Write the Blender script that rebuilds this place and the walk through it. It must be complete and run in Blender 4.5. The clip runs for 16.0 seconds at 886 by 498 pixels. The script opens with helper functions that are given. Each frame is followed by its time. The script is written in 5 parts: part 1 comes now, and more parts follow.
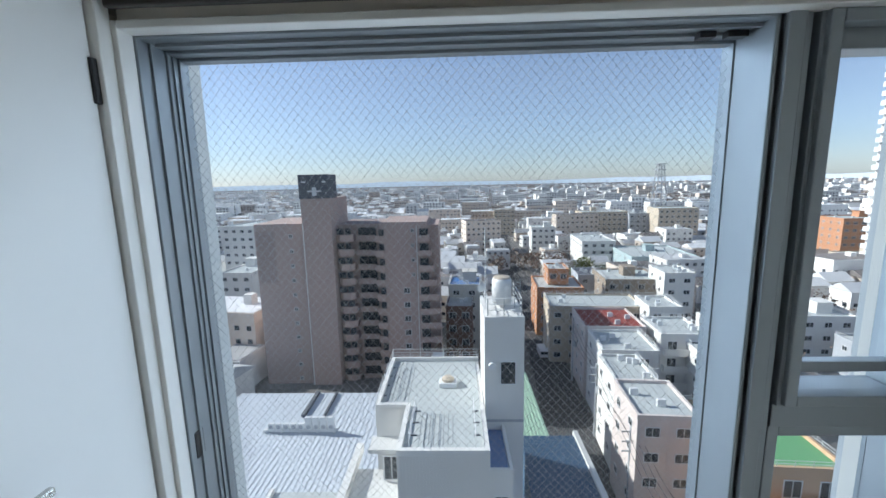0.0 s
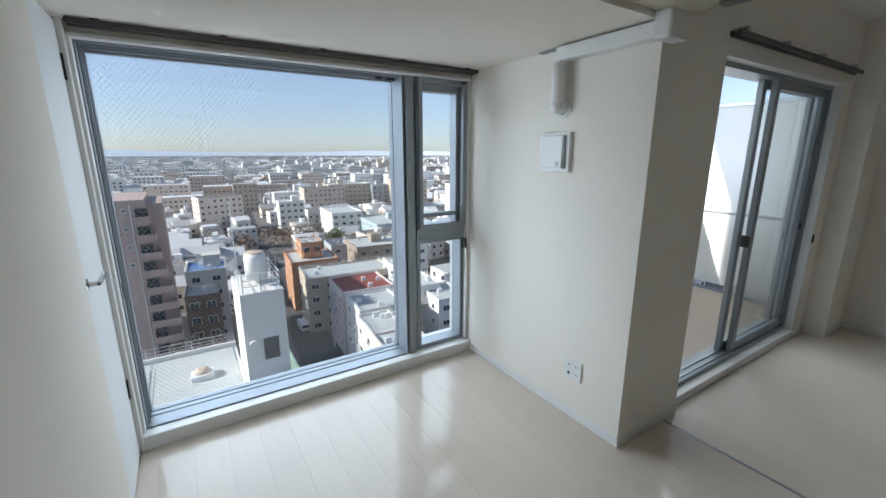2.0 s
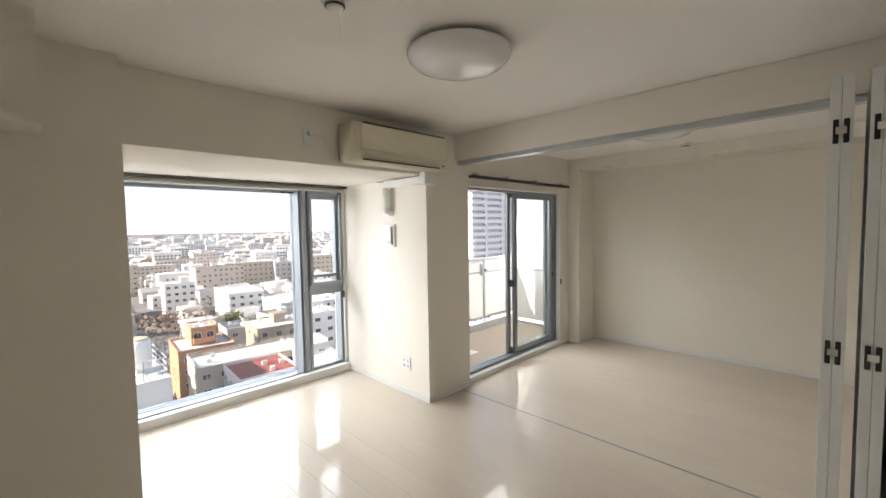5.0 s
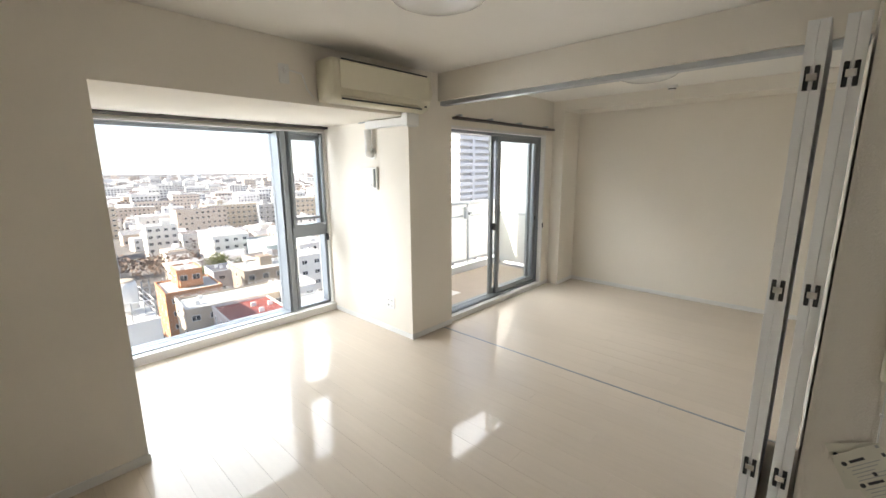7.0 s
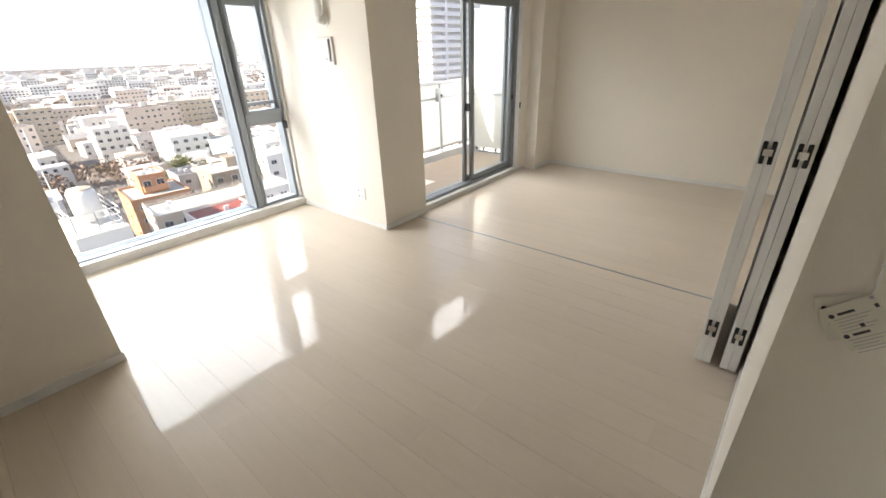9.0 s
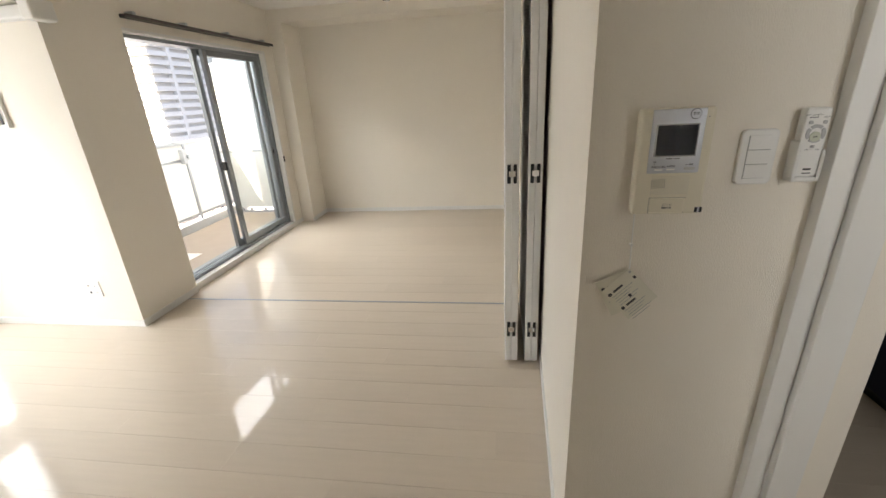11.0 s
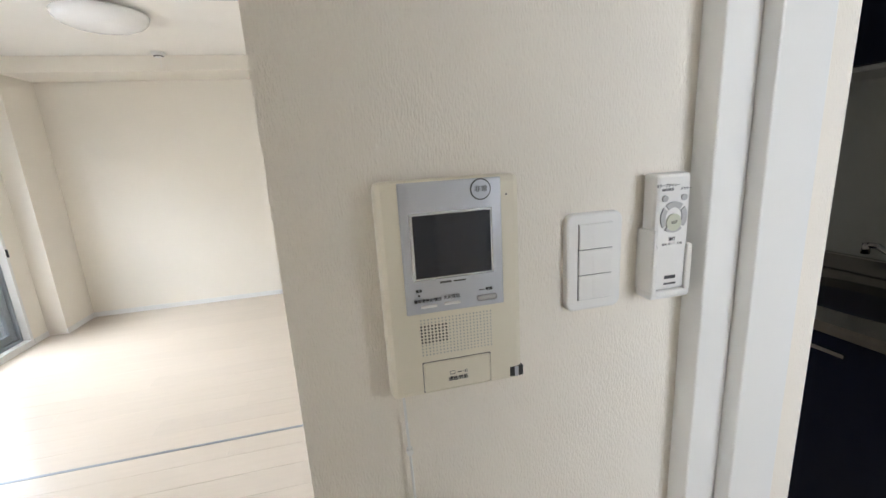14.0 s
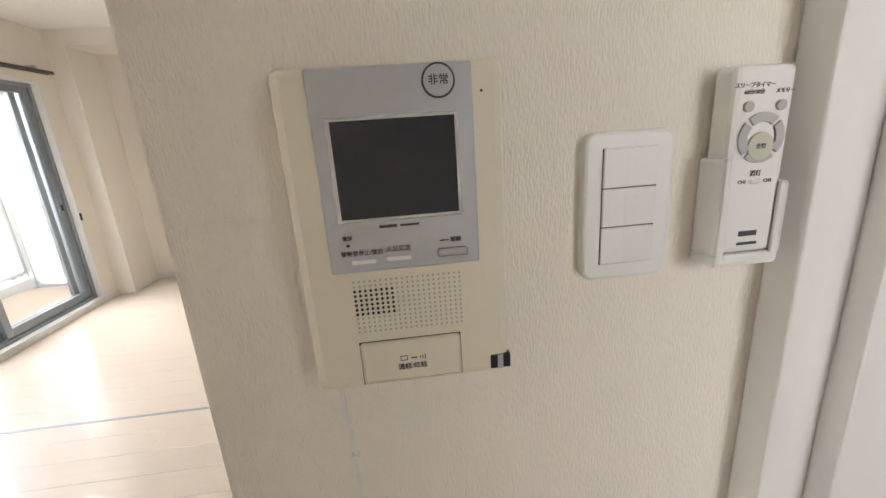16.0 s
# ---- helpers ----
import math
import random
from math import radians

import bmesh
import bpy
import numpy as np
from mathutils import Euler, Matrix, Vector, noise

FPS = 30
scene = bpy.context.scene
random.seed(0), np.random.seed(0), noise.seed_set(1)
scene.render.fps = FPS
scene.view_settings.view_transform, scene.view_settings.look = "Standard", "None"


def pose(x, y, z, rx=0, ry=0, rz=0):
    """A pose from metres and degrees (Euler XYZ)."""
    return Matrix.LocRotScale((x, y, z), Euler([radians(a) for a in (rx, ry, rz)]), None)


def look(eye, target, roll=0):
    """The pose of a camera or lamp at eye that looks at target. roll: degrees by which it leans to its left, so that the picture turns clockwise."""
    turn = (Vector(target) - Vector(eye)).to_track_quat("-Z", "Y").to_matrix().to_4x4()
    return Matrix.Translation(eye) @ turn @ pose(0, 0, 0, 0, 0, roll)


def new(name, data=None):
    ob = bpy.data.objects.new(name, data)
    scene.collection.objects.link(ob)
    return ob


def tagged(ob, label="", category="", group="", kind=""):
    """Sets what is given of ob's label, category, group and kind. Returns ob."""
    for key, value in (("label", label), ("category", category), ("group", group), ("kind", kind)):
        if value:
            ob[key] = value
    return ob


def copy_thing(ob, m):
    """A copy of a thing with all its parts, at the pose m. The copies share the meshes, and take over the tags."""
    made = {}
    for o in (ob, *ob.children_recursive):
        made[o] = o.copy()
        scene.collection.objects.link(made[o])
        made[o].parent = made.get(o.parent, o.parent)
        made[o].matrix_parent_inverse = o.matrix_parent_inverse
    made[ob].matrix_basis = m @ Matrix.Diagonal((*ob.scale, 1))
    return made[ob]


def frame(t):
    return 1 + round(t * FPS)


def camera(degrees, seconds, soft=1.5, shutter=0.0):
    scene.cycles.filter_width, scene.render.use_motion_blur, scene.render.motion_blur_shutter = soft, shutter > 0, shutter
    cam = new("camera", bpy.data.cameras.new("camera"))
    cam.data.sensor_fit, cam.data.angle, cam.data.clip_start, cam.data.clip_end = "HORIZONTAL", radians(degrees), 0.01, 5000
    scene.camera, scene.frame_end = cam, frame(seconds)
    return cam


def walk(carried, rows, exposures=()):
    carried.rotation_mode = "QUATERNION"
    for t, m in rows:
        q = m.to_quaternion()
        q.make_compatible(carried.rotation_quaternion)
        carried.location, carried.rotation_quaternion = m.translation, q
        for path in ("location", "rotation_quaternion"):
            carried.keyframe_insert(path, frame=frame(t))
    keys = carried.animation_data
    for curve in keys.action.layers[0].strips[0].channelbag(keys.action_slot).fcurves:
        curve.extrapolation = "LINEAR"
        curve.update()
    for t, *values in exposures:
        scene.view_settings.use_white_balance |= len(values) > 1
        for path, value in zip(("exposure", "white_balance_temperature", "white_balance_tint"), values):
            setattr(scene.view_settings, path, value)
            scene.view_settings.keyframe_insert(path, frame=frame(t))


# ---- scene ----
cam = camera(94.7, 16.0)
PATH = [
    (0, (0.338, -0.544, 1.577), (0.272, 1.428, 1.254), -1.3),
    (0.5, (0.241, -0.867, 1.545), (0.51, 1.078, 1.168), -1.1),
    (0.6, (0.234, -0.915, 1.538), (0.56, 1.02, 1.153), -0.8),
    (1, (0.125, -1.188, 1.496), (0.682, 0.688, 1.083), -0.1),
    (1.5, (-0.028, -1.509, 1.494), (0.795, 0.251, 1.02), -0.5),
    (1.8, (-0.103, -1.738, 1.488), (0.862, -0.049, 1.021), 0.4),
    (2, (-0.134, -1.899, 1.487), (0.911, -0.258, 1.024), 0.0),
    (2.4, (-0.161, -2.221, 1.519), (0.999, -0.653, 1.076), -0.3),
    (2.5, (-0.207, -2.3, 1.519), (0.992, -0.763, 1.072), 0.2),
    (3, (-0.338, -2.65, 1.503), (0.959, -1.187, 1.08), 0.3),
    (3.5, (-0.463, -2.96, 1.512), (0.877, -1.525, 1.131), 0.1),
    (4, (-0.65, -3.213, 1.539), (0.712, -1.775, 1.26), -0.3),
    (4.2, (-0.723, -3.274, 1.542), (0.649, -1.837, 1.313), -0.7),
    (6.3, (-0.841, -3.526, 1.618), (0.618, -2.162, 1.552), -0.3),
    (6.5, (-0.84, -3.525, 1.606), (0.618, -2.166, 1.464), -0.5),
    (6.6, (-0.834, -3.518, 1.596), (0.622, -2.161, 1.412), -0.1),
    (7, (-0.829, -3.505, 1.573), (0.606, -2.167, 1.185), -0.4),
    (7.5, (-0.806, -3.472, 1.536), (0.583, -2.174, 0.918), -0.3),
    (8, (-0.804, -3.475, 1.476), (0.542, -2.224, 0.686), -0.6),
    (8.2, (-0.783, -3.46, 1.481), (0.543, -2.23, 0.628), -0.7),
    (10.3, (-0.682, -3.431, 1.418), (0.945, -2.621, 0.585), -4.7),
    (10.4, (-0.681, -3.414, 1.452), (0.975, -2.673, 0.611), -4.2),
    (10.5, (-0.66, -3.414, 1.414), (1.036, -2.725, 0.608), -4.2),
    (11, (-0.617, -3.358, 1.425), (1.234, -3.074, 0.721), -3.3),
    (11.5, (-0.588, -3.343, 1.378), (1.24, -3.664, 0.634), -1.5),
    (11.6, (-0.582, -3.345, 1.377), (1.215, -3.761, 0.603), -1.7),
    (12, (-0.583, -3.338, 1.362), (1.132, -3.986, 0.564), -0.6),
    (12.5, (-0.544, -3.371, 1.394), (1.19, -4.043, 0.659), -1.7),
    (13, (-0.465, -3.458, 1.404), (1.338, -3.962, 0.7), -2.6),
    (13.5, (-0.286, -3.54, 1.389), (1.549, -4.052, 0.781), -2.6),
    (14, (-0.106, -3.603, 1.398), (1.795, -4.04, 0.956), -3.5),
    (14.5, (-0.019, -3.674, 1.376), (1.93, -3.957, 1.028), -1.9),
    (15, (0.002, -3.711, 1.345), (1.929, -3.949, 0.866), -2.9),
    (15.5, (-0.002, -3.705, 1.341), (1.914, -3.894, 0.799), -2.6),
    (16, (-0.004, -3.694, 1.338), (1.911, -3.879, 0.792), -3.9),
]

EXPOSURES = [(0, 0.5, 5850, 7), (1.5, 0.6, 5900, 8), (2.4, 0.75, 6400, 11), (3.5, 1.05, 7000, 14), (4.2, 1.4, 7350, 16), (6.3, 1.9, 7250, 14), (8.2, 1.95, 7350, 15), (10.3, 1.9, 7700, 17), (11.0, 2.1, 7600, 16), (11.5, 2.45, 6600, 12), (12.5, 2.8, 6500, 14), (14, 2.9, 6600, 15), (16, 2.75, 7300, 19)]
walk(cam, [(t, look(eye, target, roll)) for t, eye, target, roll in PATH], EXPOSURES)

# ---- light ----
SUN_EL, SUN_AZ = 29, 77          # degrees above the horizon, degrees to the left of +y
world = bpy.data.worlds.new("world")
scene.world = world
world.use_nodes = True
nt = world.node_tree
sky = nt.nodes.new("ShaderNodeTexSky")
sky.sky_type, sky.sun_disc = "NISHITA", False
sky.sun_elevation, sky.sun_rotation = radians(SUN_EL), radians(-SUN_AZ)
sky.dust_density, sky.air_density, sky.ozone_density, sky.altitude = 0.35, 1.0, 3.0, 60
soft_sky = nt.nodes.new("ShaderNodeHueSaturation")
soft_sky.inputs["Saturation"].default_value = 0.62
haze = nt.nodes.new("ShaderNodeMix")
haze.data_type, haze.blend_type = "RGBA", "MULTIPLY"
haze.inputs[0].default_value = 1.0
[i for i in haze.inputs if i.name == "B" and i.type == "RGBA"][0].default_value = (0.93, 0.98, 1.10, 1)
nt.links.new(sky.outputs[0], soft_sky.inputs["Color"])
nt.links.new(soft_sky.outputs[0], [i for i in haze.inputs if i.name == "A" and i.type == "RGBA"][0])
nt.links.new([o for o in haze.outputs if o.type == "RGBA"][0], nt.nodes["Background"].inputs[0])
nt.nodes["Background"].inputs[1].default_value = 0.09
sun = new("sun", bpy.data.lights.new("sun", "SUN"))
sun.data.energy, sun.data.angle, sun.data.color = 4.6, radians(0.5), (1.0, 0.93, 0.84)
sun_from = Vector((-math.sin(radians(SUN_AZ)) * math.cos(radians(SUN_EL)), math.cos(radians(SUN_AZ)) * math.cos(radians(SUN_EL)), math.sin(radians(SUN_EL))))
sun.matrix_world = look(sun_from * 50, (0, 0, 0))


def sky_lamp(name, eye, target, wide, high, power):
    """Added area lamp, kept out of view, in place of sky light at an opening."""
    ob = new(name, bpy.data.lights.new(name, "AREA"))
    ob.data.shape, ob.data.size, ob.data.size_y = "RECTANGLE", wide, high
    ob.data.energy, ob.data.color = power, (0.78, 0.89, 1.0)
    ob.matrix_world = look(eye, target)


# ---- materials ----
def material(name, color, rough=0.5, metal=0.0, vary=0.06, scale=6.0, fine=0.0, fine_scale=200.0, coat=0.0, island=0.0, objvar=0.0, spec=0.5, stretch=(1, 1, 1), coat_rough=0.10):
    """A surface with large soft variation, fine relief, and variation from piece to piece."""
    m = bpy.data.materials.new(name)
    m.use_nodes = True
    t, n, l = m.node_tree, m.node_tree.nodes, m.node_tree.links
    b = n["Principled BSDF"]
    b.inputs["Roughness"].default_value, b.inputs["Metallic"].default_value = rough, metal
    b.inputs["Coat Weight"].default_value, b.inputs["Coat Roughness"].default_value = coat, coat_rough
    b.inputs["Specular IOR Level"].default_value = spec
    tc = n.new("ShaderNodeTexCoord")
    mp = n.new("ShaderNodeMapping")
    mp.inputs["Scale"].default_value = stretch
    l.new(tc.outputs["Object"], mp.inputs[0])
    nz = n.new("ShaderNodeTexNoise")
    nz.inputs["Scale"].default_value, nz.inputs["Detail"].default_value = scale, 5
    l.new(mp.outputs[0], nz.inputs["Vector"])
    hsv = n.new("ShaderNodeHueSaturation")
    hsv.inputs["Color"].default_value = (*color, 1)
    add = n.new("ShaderNodeMath")
    add.operation = "MULTIPLY_ADD"
    add.inputs[1].default_value, add.inputs[2].default_value = 2 * vary, 1 - vary
    l.new(nz.outputs["Fac"], add.inputs[0])
    value = add.outputs[0]
    for amount, node, socket in ((island, "ShaderNodeNewGeometry", "Random Per Island"), (objvar, "ShaderNodeObjectInfo", "Random")):
        if amount:
            g = n.new(node)
            k = n.new("ShaderNodeMath")
            k.operation = "MULTIPLY_ADD"
            k.inputs[1].default_value, k.inputs[2].default_value = 2 * amount, -amount
            l.new(g.outputs[socket], k.inputs[0])
            a = n.new("ShaderNodeMath")
            l.new(value, a.inputs[0])
            l.new(k.outputs[0], a.inputs[1])
            value = a.outputs[0]
    l.new(value, hsv.inputs["Value"])
    l.new(hsv.outputs[0], b.inputs["Base Color"])
    if fine:
        f = n.new("ShaderNodeTexNoise")
        f.inputs["Scale"].default_value, f.inputs["Detail"].default_value = fine_scale, 3
        l.new(mp.outputs[0], f.inputs["Vector"])
        bp = n.new("ShaderNodeBump")
        bp.inputs["Strength"].default_value, bp.inputs["Distance"].default_value = fine, 0.002
        l.new(f.outputs["Fac"], bp.inputs["Height"])
        l.new(bp.outputs[0], b.inputs["Normal"])
    return m


def ribbed_paper(name, color):
    """Wallpaper with fine irregular upright ribs."""
    m = material(name, color, 0.8, vary=0.03, scale=2.5, spec=0.3)
    n, l = m.node_tree.nodes, m.node_tree.links
    tc, mp, rib, nz = n.new("ShaderNodeTexCoord"), n.new("ShaderNodeMapping"), n.new("ShaderNodeTexNoise"), n.new("ShaderNodeTexNoise")
    mp.inputs["Scale"].default_value = (1, 1, 0.28)
    l.new(tc.outputs["Object"], mp.inputs[0])
    l.new(mp.outputs[0], rib.inputs["Vector"])
    rib.inputs["Scale"].default_value, rib.inputs["Detail"].default_value = 620, 1
    l.new(tc.outputs["Object"], nz.inputs["Vector"])
    nz.inputs["Scale"].default_value, nz.inputs["Detail"].default_value = 700, 2
    ad = n.new("ShaderNodeMath")
    ad.operation = "MULTIPLY_ADD"
    ad.inputs[1].default_value = 0.25
    l.new(nz.outputs["Fac"], ad.inputs[0])
    l.new(rib.outputs["Fac"], ad.inputs[2])
    bp = n.new("ShaderNodeBump")
    bp.inputs["Strength"].default_value, bp.inputs["Distance"].default_value = 0.7, 0.0017
    l.new(ad.outputs[0], bp.inputs["Height"])
    l.new(bp.outputs[0], n["Principled BSDF"].inputs["Normal"])
    return m


WALLPAPER = ribbed_paper("wallpaper", (0.875, 0.82, 0.73))
CEILING = material("ceiling_paper", (0.87, 0.84, 0.785), 0.8, vary=0.02, fine=0.3, fine_scale=220)
WHITE = material("white_trim", (0.82, 0.81, 0.78), 0.35, vary=0.02, fine=0.05)
DOORWHITE = material("white_door_film", (0.83, 0.83, 0.82), 0.4, vary=0.02, fine=0.05)
PLANK = material("pale_wood_floor", (0.64, 0.55, 0.45), 0.38, vary=0.05, scale=5, fine=0.015, fine_scale=60, coat=0.65, coat_rough=0.055, spec=0.2, objvar=0.022, stretch=(8, 0.7, 1))
JOINT = material("floor_joint", (0.42, 0.34, 0.27), 0.55)
ALU = material("aluminium", (0.50, 0.53, 0.56), 0.35, metal=0.85, vary=0.04, fine=0.04)
ALUGREY = material("grey_window_frame", (0.30, 0.33, 0.355), 0.4, metal=0.55, vary=0.05, fine=0.05)
WIRE = material("bright_wire", (0.62, 0.63, 0.64), 0.35, metal=0.3, vary=0.02)
STEEL = material("stainless", (0.55, 0.54, 0.52), 0.22, metal=1.0, vary=0.06, fine=0.06, stretch=(1, 12, 1))
RAILDARK = material("dark_bronze_rail", (0.10, 0.09, 0.085), 0.45, metal=0.5, vary=0.05)
CHROME = material("chrome", (0.7, 0.7, 0.7), 0.08, metal=1.0, vary=0.02)
BLACK = material("black_plastic", (0.02, 0.02, 0.022), 0.4, vary=0.1)
IVORY = material("ivory_plastic", (0.80, 0.745, 0.61), 0.42, vary=0.03, fine=0.03)
ACPLASTIC = material("yellowed_plastic", (0.76, 0.71, 0.56), 0.4, vary=0.04, fine=0.02)
PLASTIC = material("white_plastic", (0.82, 0.81, 0.78), 0.38, vary=0.02)
SILVER = material("brushed_silver_panel", (0.52, 0.54, 0.58), 0.34, metal=0.6, vary=0.03)
SILVERLITE = material("polished_silver_bezel", (0.66, 0.67, 0.69), 0.25, metal=0.7, vary=0.02)
SCREEN = material("dark_screen", (0.012, 0.015, 0.025), 0.06, vary=0.05, coat=0.5)
NAVY = material("navy_cabinet", (0.008, 0.013, 0.036), 0.45, vary=0.08, spec=0.25)
INK = material("dark_ink", (0.06, 0.06, 0.06), 0.6)
GREYBTN = material("grey_button", (0.45, 0.45, 0.44), 0.45)
PAPER = material("paper_tag", (0.78, 0.75, 0.64), 0.7)
TILEW = material("kitchen_panel", (0.74, 0.75, 0.72), 0.35, vary=0.03)
BALFLOOR = material("balcony_vinyl", (0.15, 0.16, 0.175), 0.6, vary=0.1, fine=0.3, fine_scale=80)
CONCRETE = material("painted_concrete", (0.62, 0.62, 0.60), 0.8, vary=0.07, scale=1.2, fine=0.3, fine_scale=40)
FROST = material("frosted_panel", (0.80, 0.80, 0.77), 0.5, vary=0.03)
fn, fl = FROST.node_tree.nodes, FROST.node_tree.links
glow, mix = fn.new("ShaderNodeBsdfTranslucent"), fn.new("ShaderNodeMixShader")
glow.inputs["Color"].default_value = (0.86, 0.86, 0.83, 1)
mix.inputs[0].default_value = 0.35
fl.new(fn["Principled BSDF"].outputs[0], mix.inputs[1])
fl.new(glow.outputs[0], mix.inputs[2])
fl.new(mix.outputs[0], fn["Material Output"].inputs["Surface"])
SHADE = material("lamp_acrylic", (0.85, 0.85, 0.84), 0.18, vary=0.01, coat=0.3)

GLASS = bpy.data.materials.new("clear_glass")
GLASS.use_nodes = True
g = GLASS.node_tree.nodes["Principled BSDF"]
g.inputs["Base Color"].default_value = (0.96, 0.985, 0.98, 1)
g.inputs["Transmission Weight"].default_value, g.inputs["Roughness"].default_value, g.inputs["IOR"].default_value = 1, 0, 1.45


import itertools


# ---- building helpers ----
def link(name, bm, mat, parent=None, label=""):
    me = bpy.data.meshes.new(name)
    bmesh.ops.recalc_face_normals(bm, faces=bm.faces)
    bm.to_mesh(me)
    bm.free()
    me.materials.append(mat)
    ob = new(name, me)
    if parent is not None:
        ob.parent = parent
        if parent.type == "EMPTY":
            ob.matrix_parent_inverse = Matrix.Translation(-parent.location)
    if label:
        ob["label"] = label
    return ob


def part(name, bm, mat, parent, label=""):
    return link(name, bm, mat, parent, label)


def smooth(ob):
    for p in ob.data.polygons:
        p.use_smooth = True
    return ob


def box(bm, x0, x1, y0, y1, z0, z1, bevel=0.0, seg=2):
    made = bmesh.ops.create_cube(bm, size=1, matrix=Matrix.Translation(((x0 + x1) / 2, (y0 + y1) / 2, (z0 + z1) / 2)) @ Matrix.Diagonal((abs(x1 - x0), abs(y1 - y0), abs(z1 - z0), 1)))
    if bevel:
        edges = {e for v in made["verts"] for e in v.link_edges}
        bmesh.ops.bevel(bm, geom=list(edges), offset=bevel, segments=seg, affect="EDGES", profile=0.5)
    return bm


def boxes(*rows, bevel=0.0):
    bm = bmesh.new()
    for r in rows:
        box(bm, *r, bevel=bevel)
    return bm


def ring_xz(x0, x1, z0, z1, y0, y1, w, bevel=0.0):
    """A rectangular frame that stands in the plane of x and z."""
    return boxes((x0, x0 + w, y0, y1, z0, z1), (x1 - w, x1, y0, y1, z0, z1), (x0 + w, x1 - w, y0, y1, z0, z0 + w), (x0 + w, x1 - w, y0, y1, z1 - w, z1), bevel=bevel)


def rod(bm, a, b, r, seg=10):
    a, b = Vector(a), Vector(b)
    q = (b - a).to_track_quat("Z", "Y").to_matrix().to_4x4()
    bmesh.ops.create_cone(bm, cap_ends=True, segments=seg, radius1=r, radius2=r, depth=(b - a).length, matrix=Matrix.Translation((a + b) / 2) @ q)
    return bm


def prism(points, z0, z1):
    bm = bmesh.new()
    lo = [bm.verts.new((x, y, z0)) for x, y in points]
    hi = [bm.verts.new((x, y, z1)) for x, y in points]
    bm.faces.new(lo[::-1])
    bm.faces.new(hi)
    for i in range(len(points)):
        j = (i + 1) % len(points)
        bm.faces.new((lo[i], lo[j], hi[j], hi[i]))
    return bm


def lathe(profile, centre, seg=40):
    bm = bmesh.new()
    rings = []
    for r, z in profile:
        rings.append([bm.verts.new((centre[0] + r * math.cos(2 * math.pi * k / seg), centre[1] + r * math.sin(2 * math.pi * k / seg), centre[2] + z)) for k in range(seg)])
    for a, b in zip(rings, rings[1:]):
        for k in range(seg):
            bm.faces.new((a[k], a[(k + 1) % seg], b[(k + 1) % seg], b[k]))
    bm.faces.new(rings[0][::-1])
    bm.faces.new(rings[-1])
    return bm


def thing(name, at, label, category, group="", kind=""):
    ob = new(name)
    ob.empty_display_size = 0.1
    ob.location = at
    return tagged(ob, label, category, group, kind)


def structure(name, bm, mat, label, category="wall"):
    return tagged(link(name, bm, mat), label, category, kind="structure")


# ---- rooms ----
CEIL, PIL, BALW, SOF = 2.40, -0.845, -0.81, 2.005
NX0, NX1, WIN = -0.460, 1.602, 0.45      # nook side walls and window plane
IX, FX, WX = 0.277, 4.60, -1.15          # intercom wall, far wall, left wall

structure("ceiling", boxes((WX - .1, FX + .1, -7.2, PIL + 1.5, CEIL, CEIL + .15)), CEILING, "white papered flat ceiling of the apartment", "ceiling")
structure("beam_window", boxes((NX0 - .6, NX1 + .01, PIL, .72, SOF, CEIL - .002)), WALLPAPER, "papered beam and low soffit over the window bay", "beam")
structure("beam_track", boxes((1.97, 2.13, -3.58, PIL, 2.165, CEIL - .002)), WALLPAPER, "papered beam above the folding door track", "beam")
structure("beam_far", boxes((4.176, FX, -3.6, -.965, 2.27, CEIL - .002)), WALLPAPER, "papered boxed beam along the bedroom wall", "beam")
structure("wall_pillar", boxes((NX1, 2.15, PIL, .72, 0, CEIL - .002)), WALLPAPER, "white papered pillar between window bay and balcony door")
structure("wall_nook_left", prism([(NX0, -.065), (-.487, -.97), (WX - .1, -.97), (WX - .1, -.065)], 0, CEIL - .002), WALLPAPER, "white papered wall beside the narrow cupboard door")
structure("wall_nook_back", boxes((WX - .1, NX0 - .05, -.065, .72, 0, CEIL - .004)), WALLPAPER, "white papered wall behind the cupboard door")
structure("wall_corner_box", boxes((WX, -.762, -1.259, -.971, 1.981, CEIL - .002)), WALLPAPER, "papered pipe box hanging in the ceiling corner", "bulkhead")
# Opening at y -4.95 to -4.25 is added, unseen, to let fill light in.
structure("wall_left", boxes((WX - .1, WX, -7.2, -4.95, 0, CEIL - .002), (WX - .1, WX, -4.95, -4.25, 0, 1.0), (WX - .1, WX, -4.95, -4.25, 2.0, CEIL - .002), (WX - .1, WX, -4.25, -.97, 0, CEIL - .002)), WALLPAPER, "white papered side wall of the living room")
structure("wall_north_top", boxes((NX0, NX1, WIN + .03, .72, 1.965, SOF - .002)), WALLPAPER, "papered strip of wall above the bay window")
structure("wall_balcony_top", boxes((2.15, 4.176, BALW, -.62, 1.975, CEIL - .002)), WALLPAPER, "papered wall above the balcony door")
structure("wall_balcony_right", boxes((3.995, 4.176, BALW, -.62, 0, 1.975)), WALLPAPER, "papered wall beside the balcony door")
structure("wall_column", boxes((4.176, FX, -.965, -.62, 0, CEIL - .002)), WALLPAPER, "white papered column in the bedroom corner")
structure("wall_far", boxes((FX, FX + .12, -3.70, -.62, 0, CEIL - .002)), WALLPAPER, "plain white papered bedroom wall")
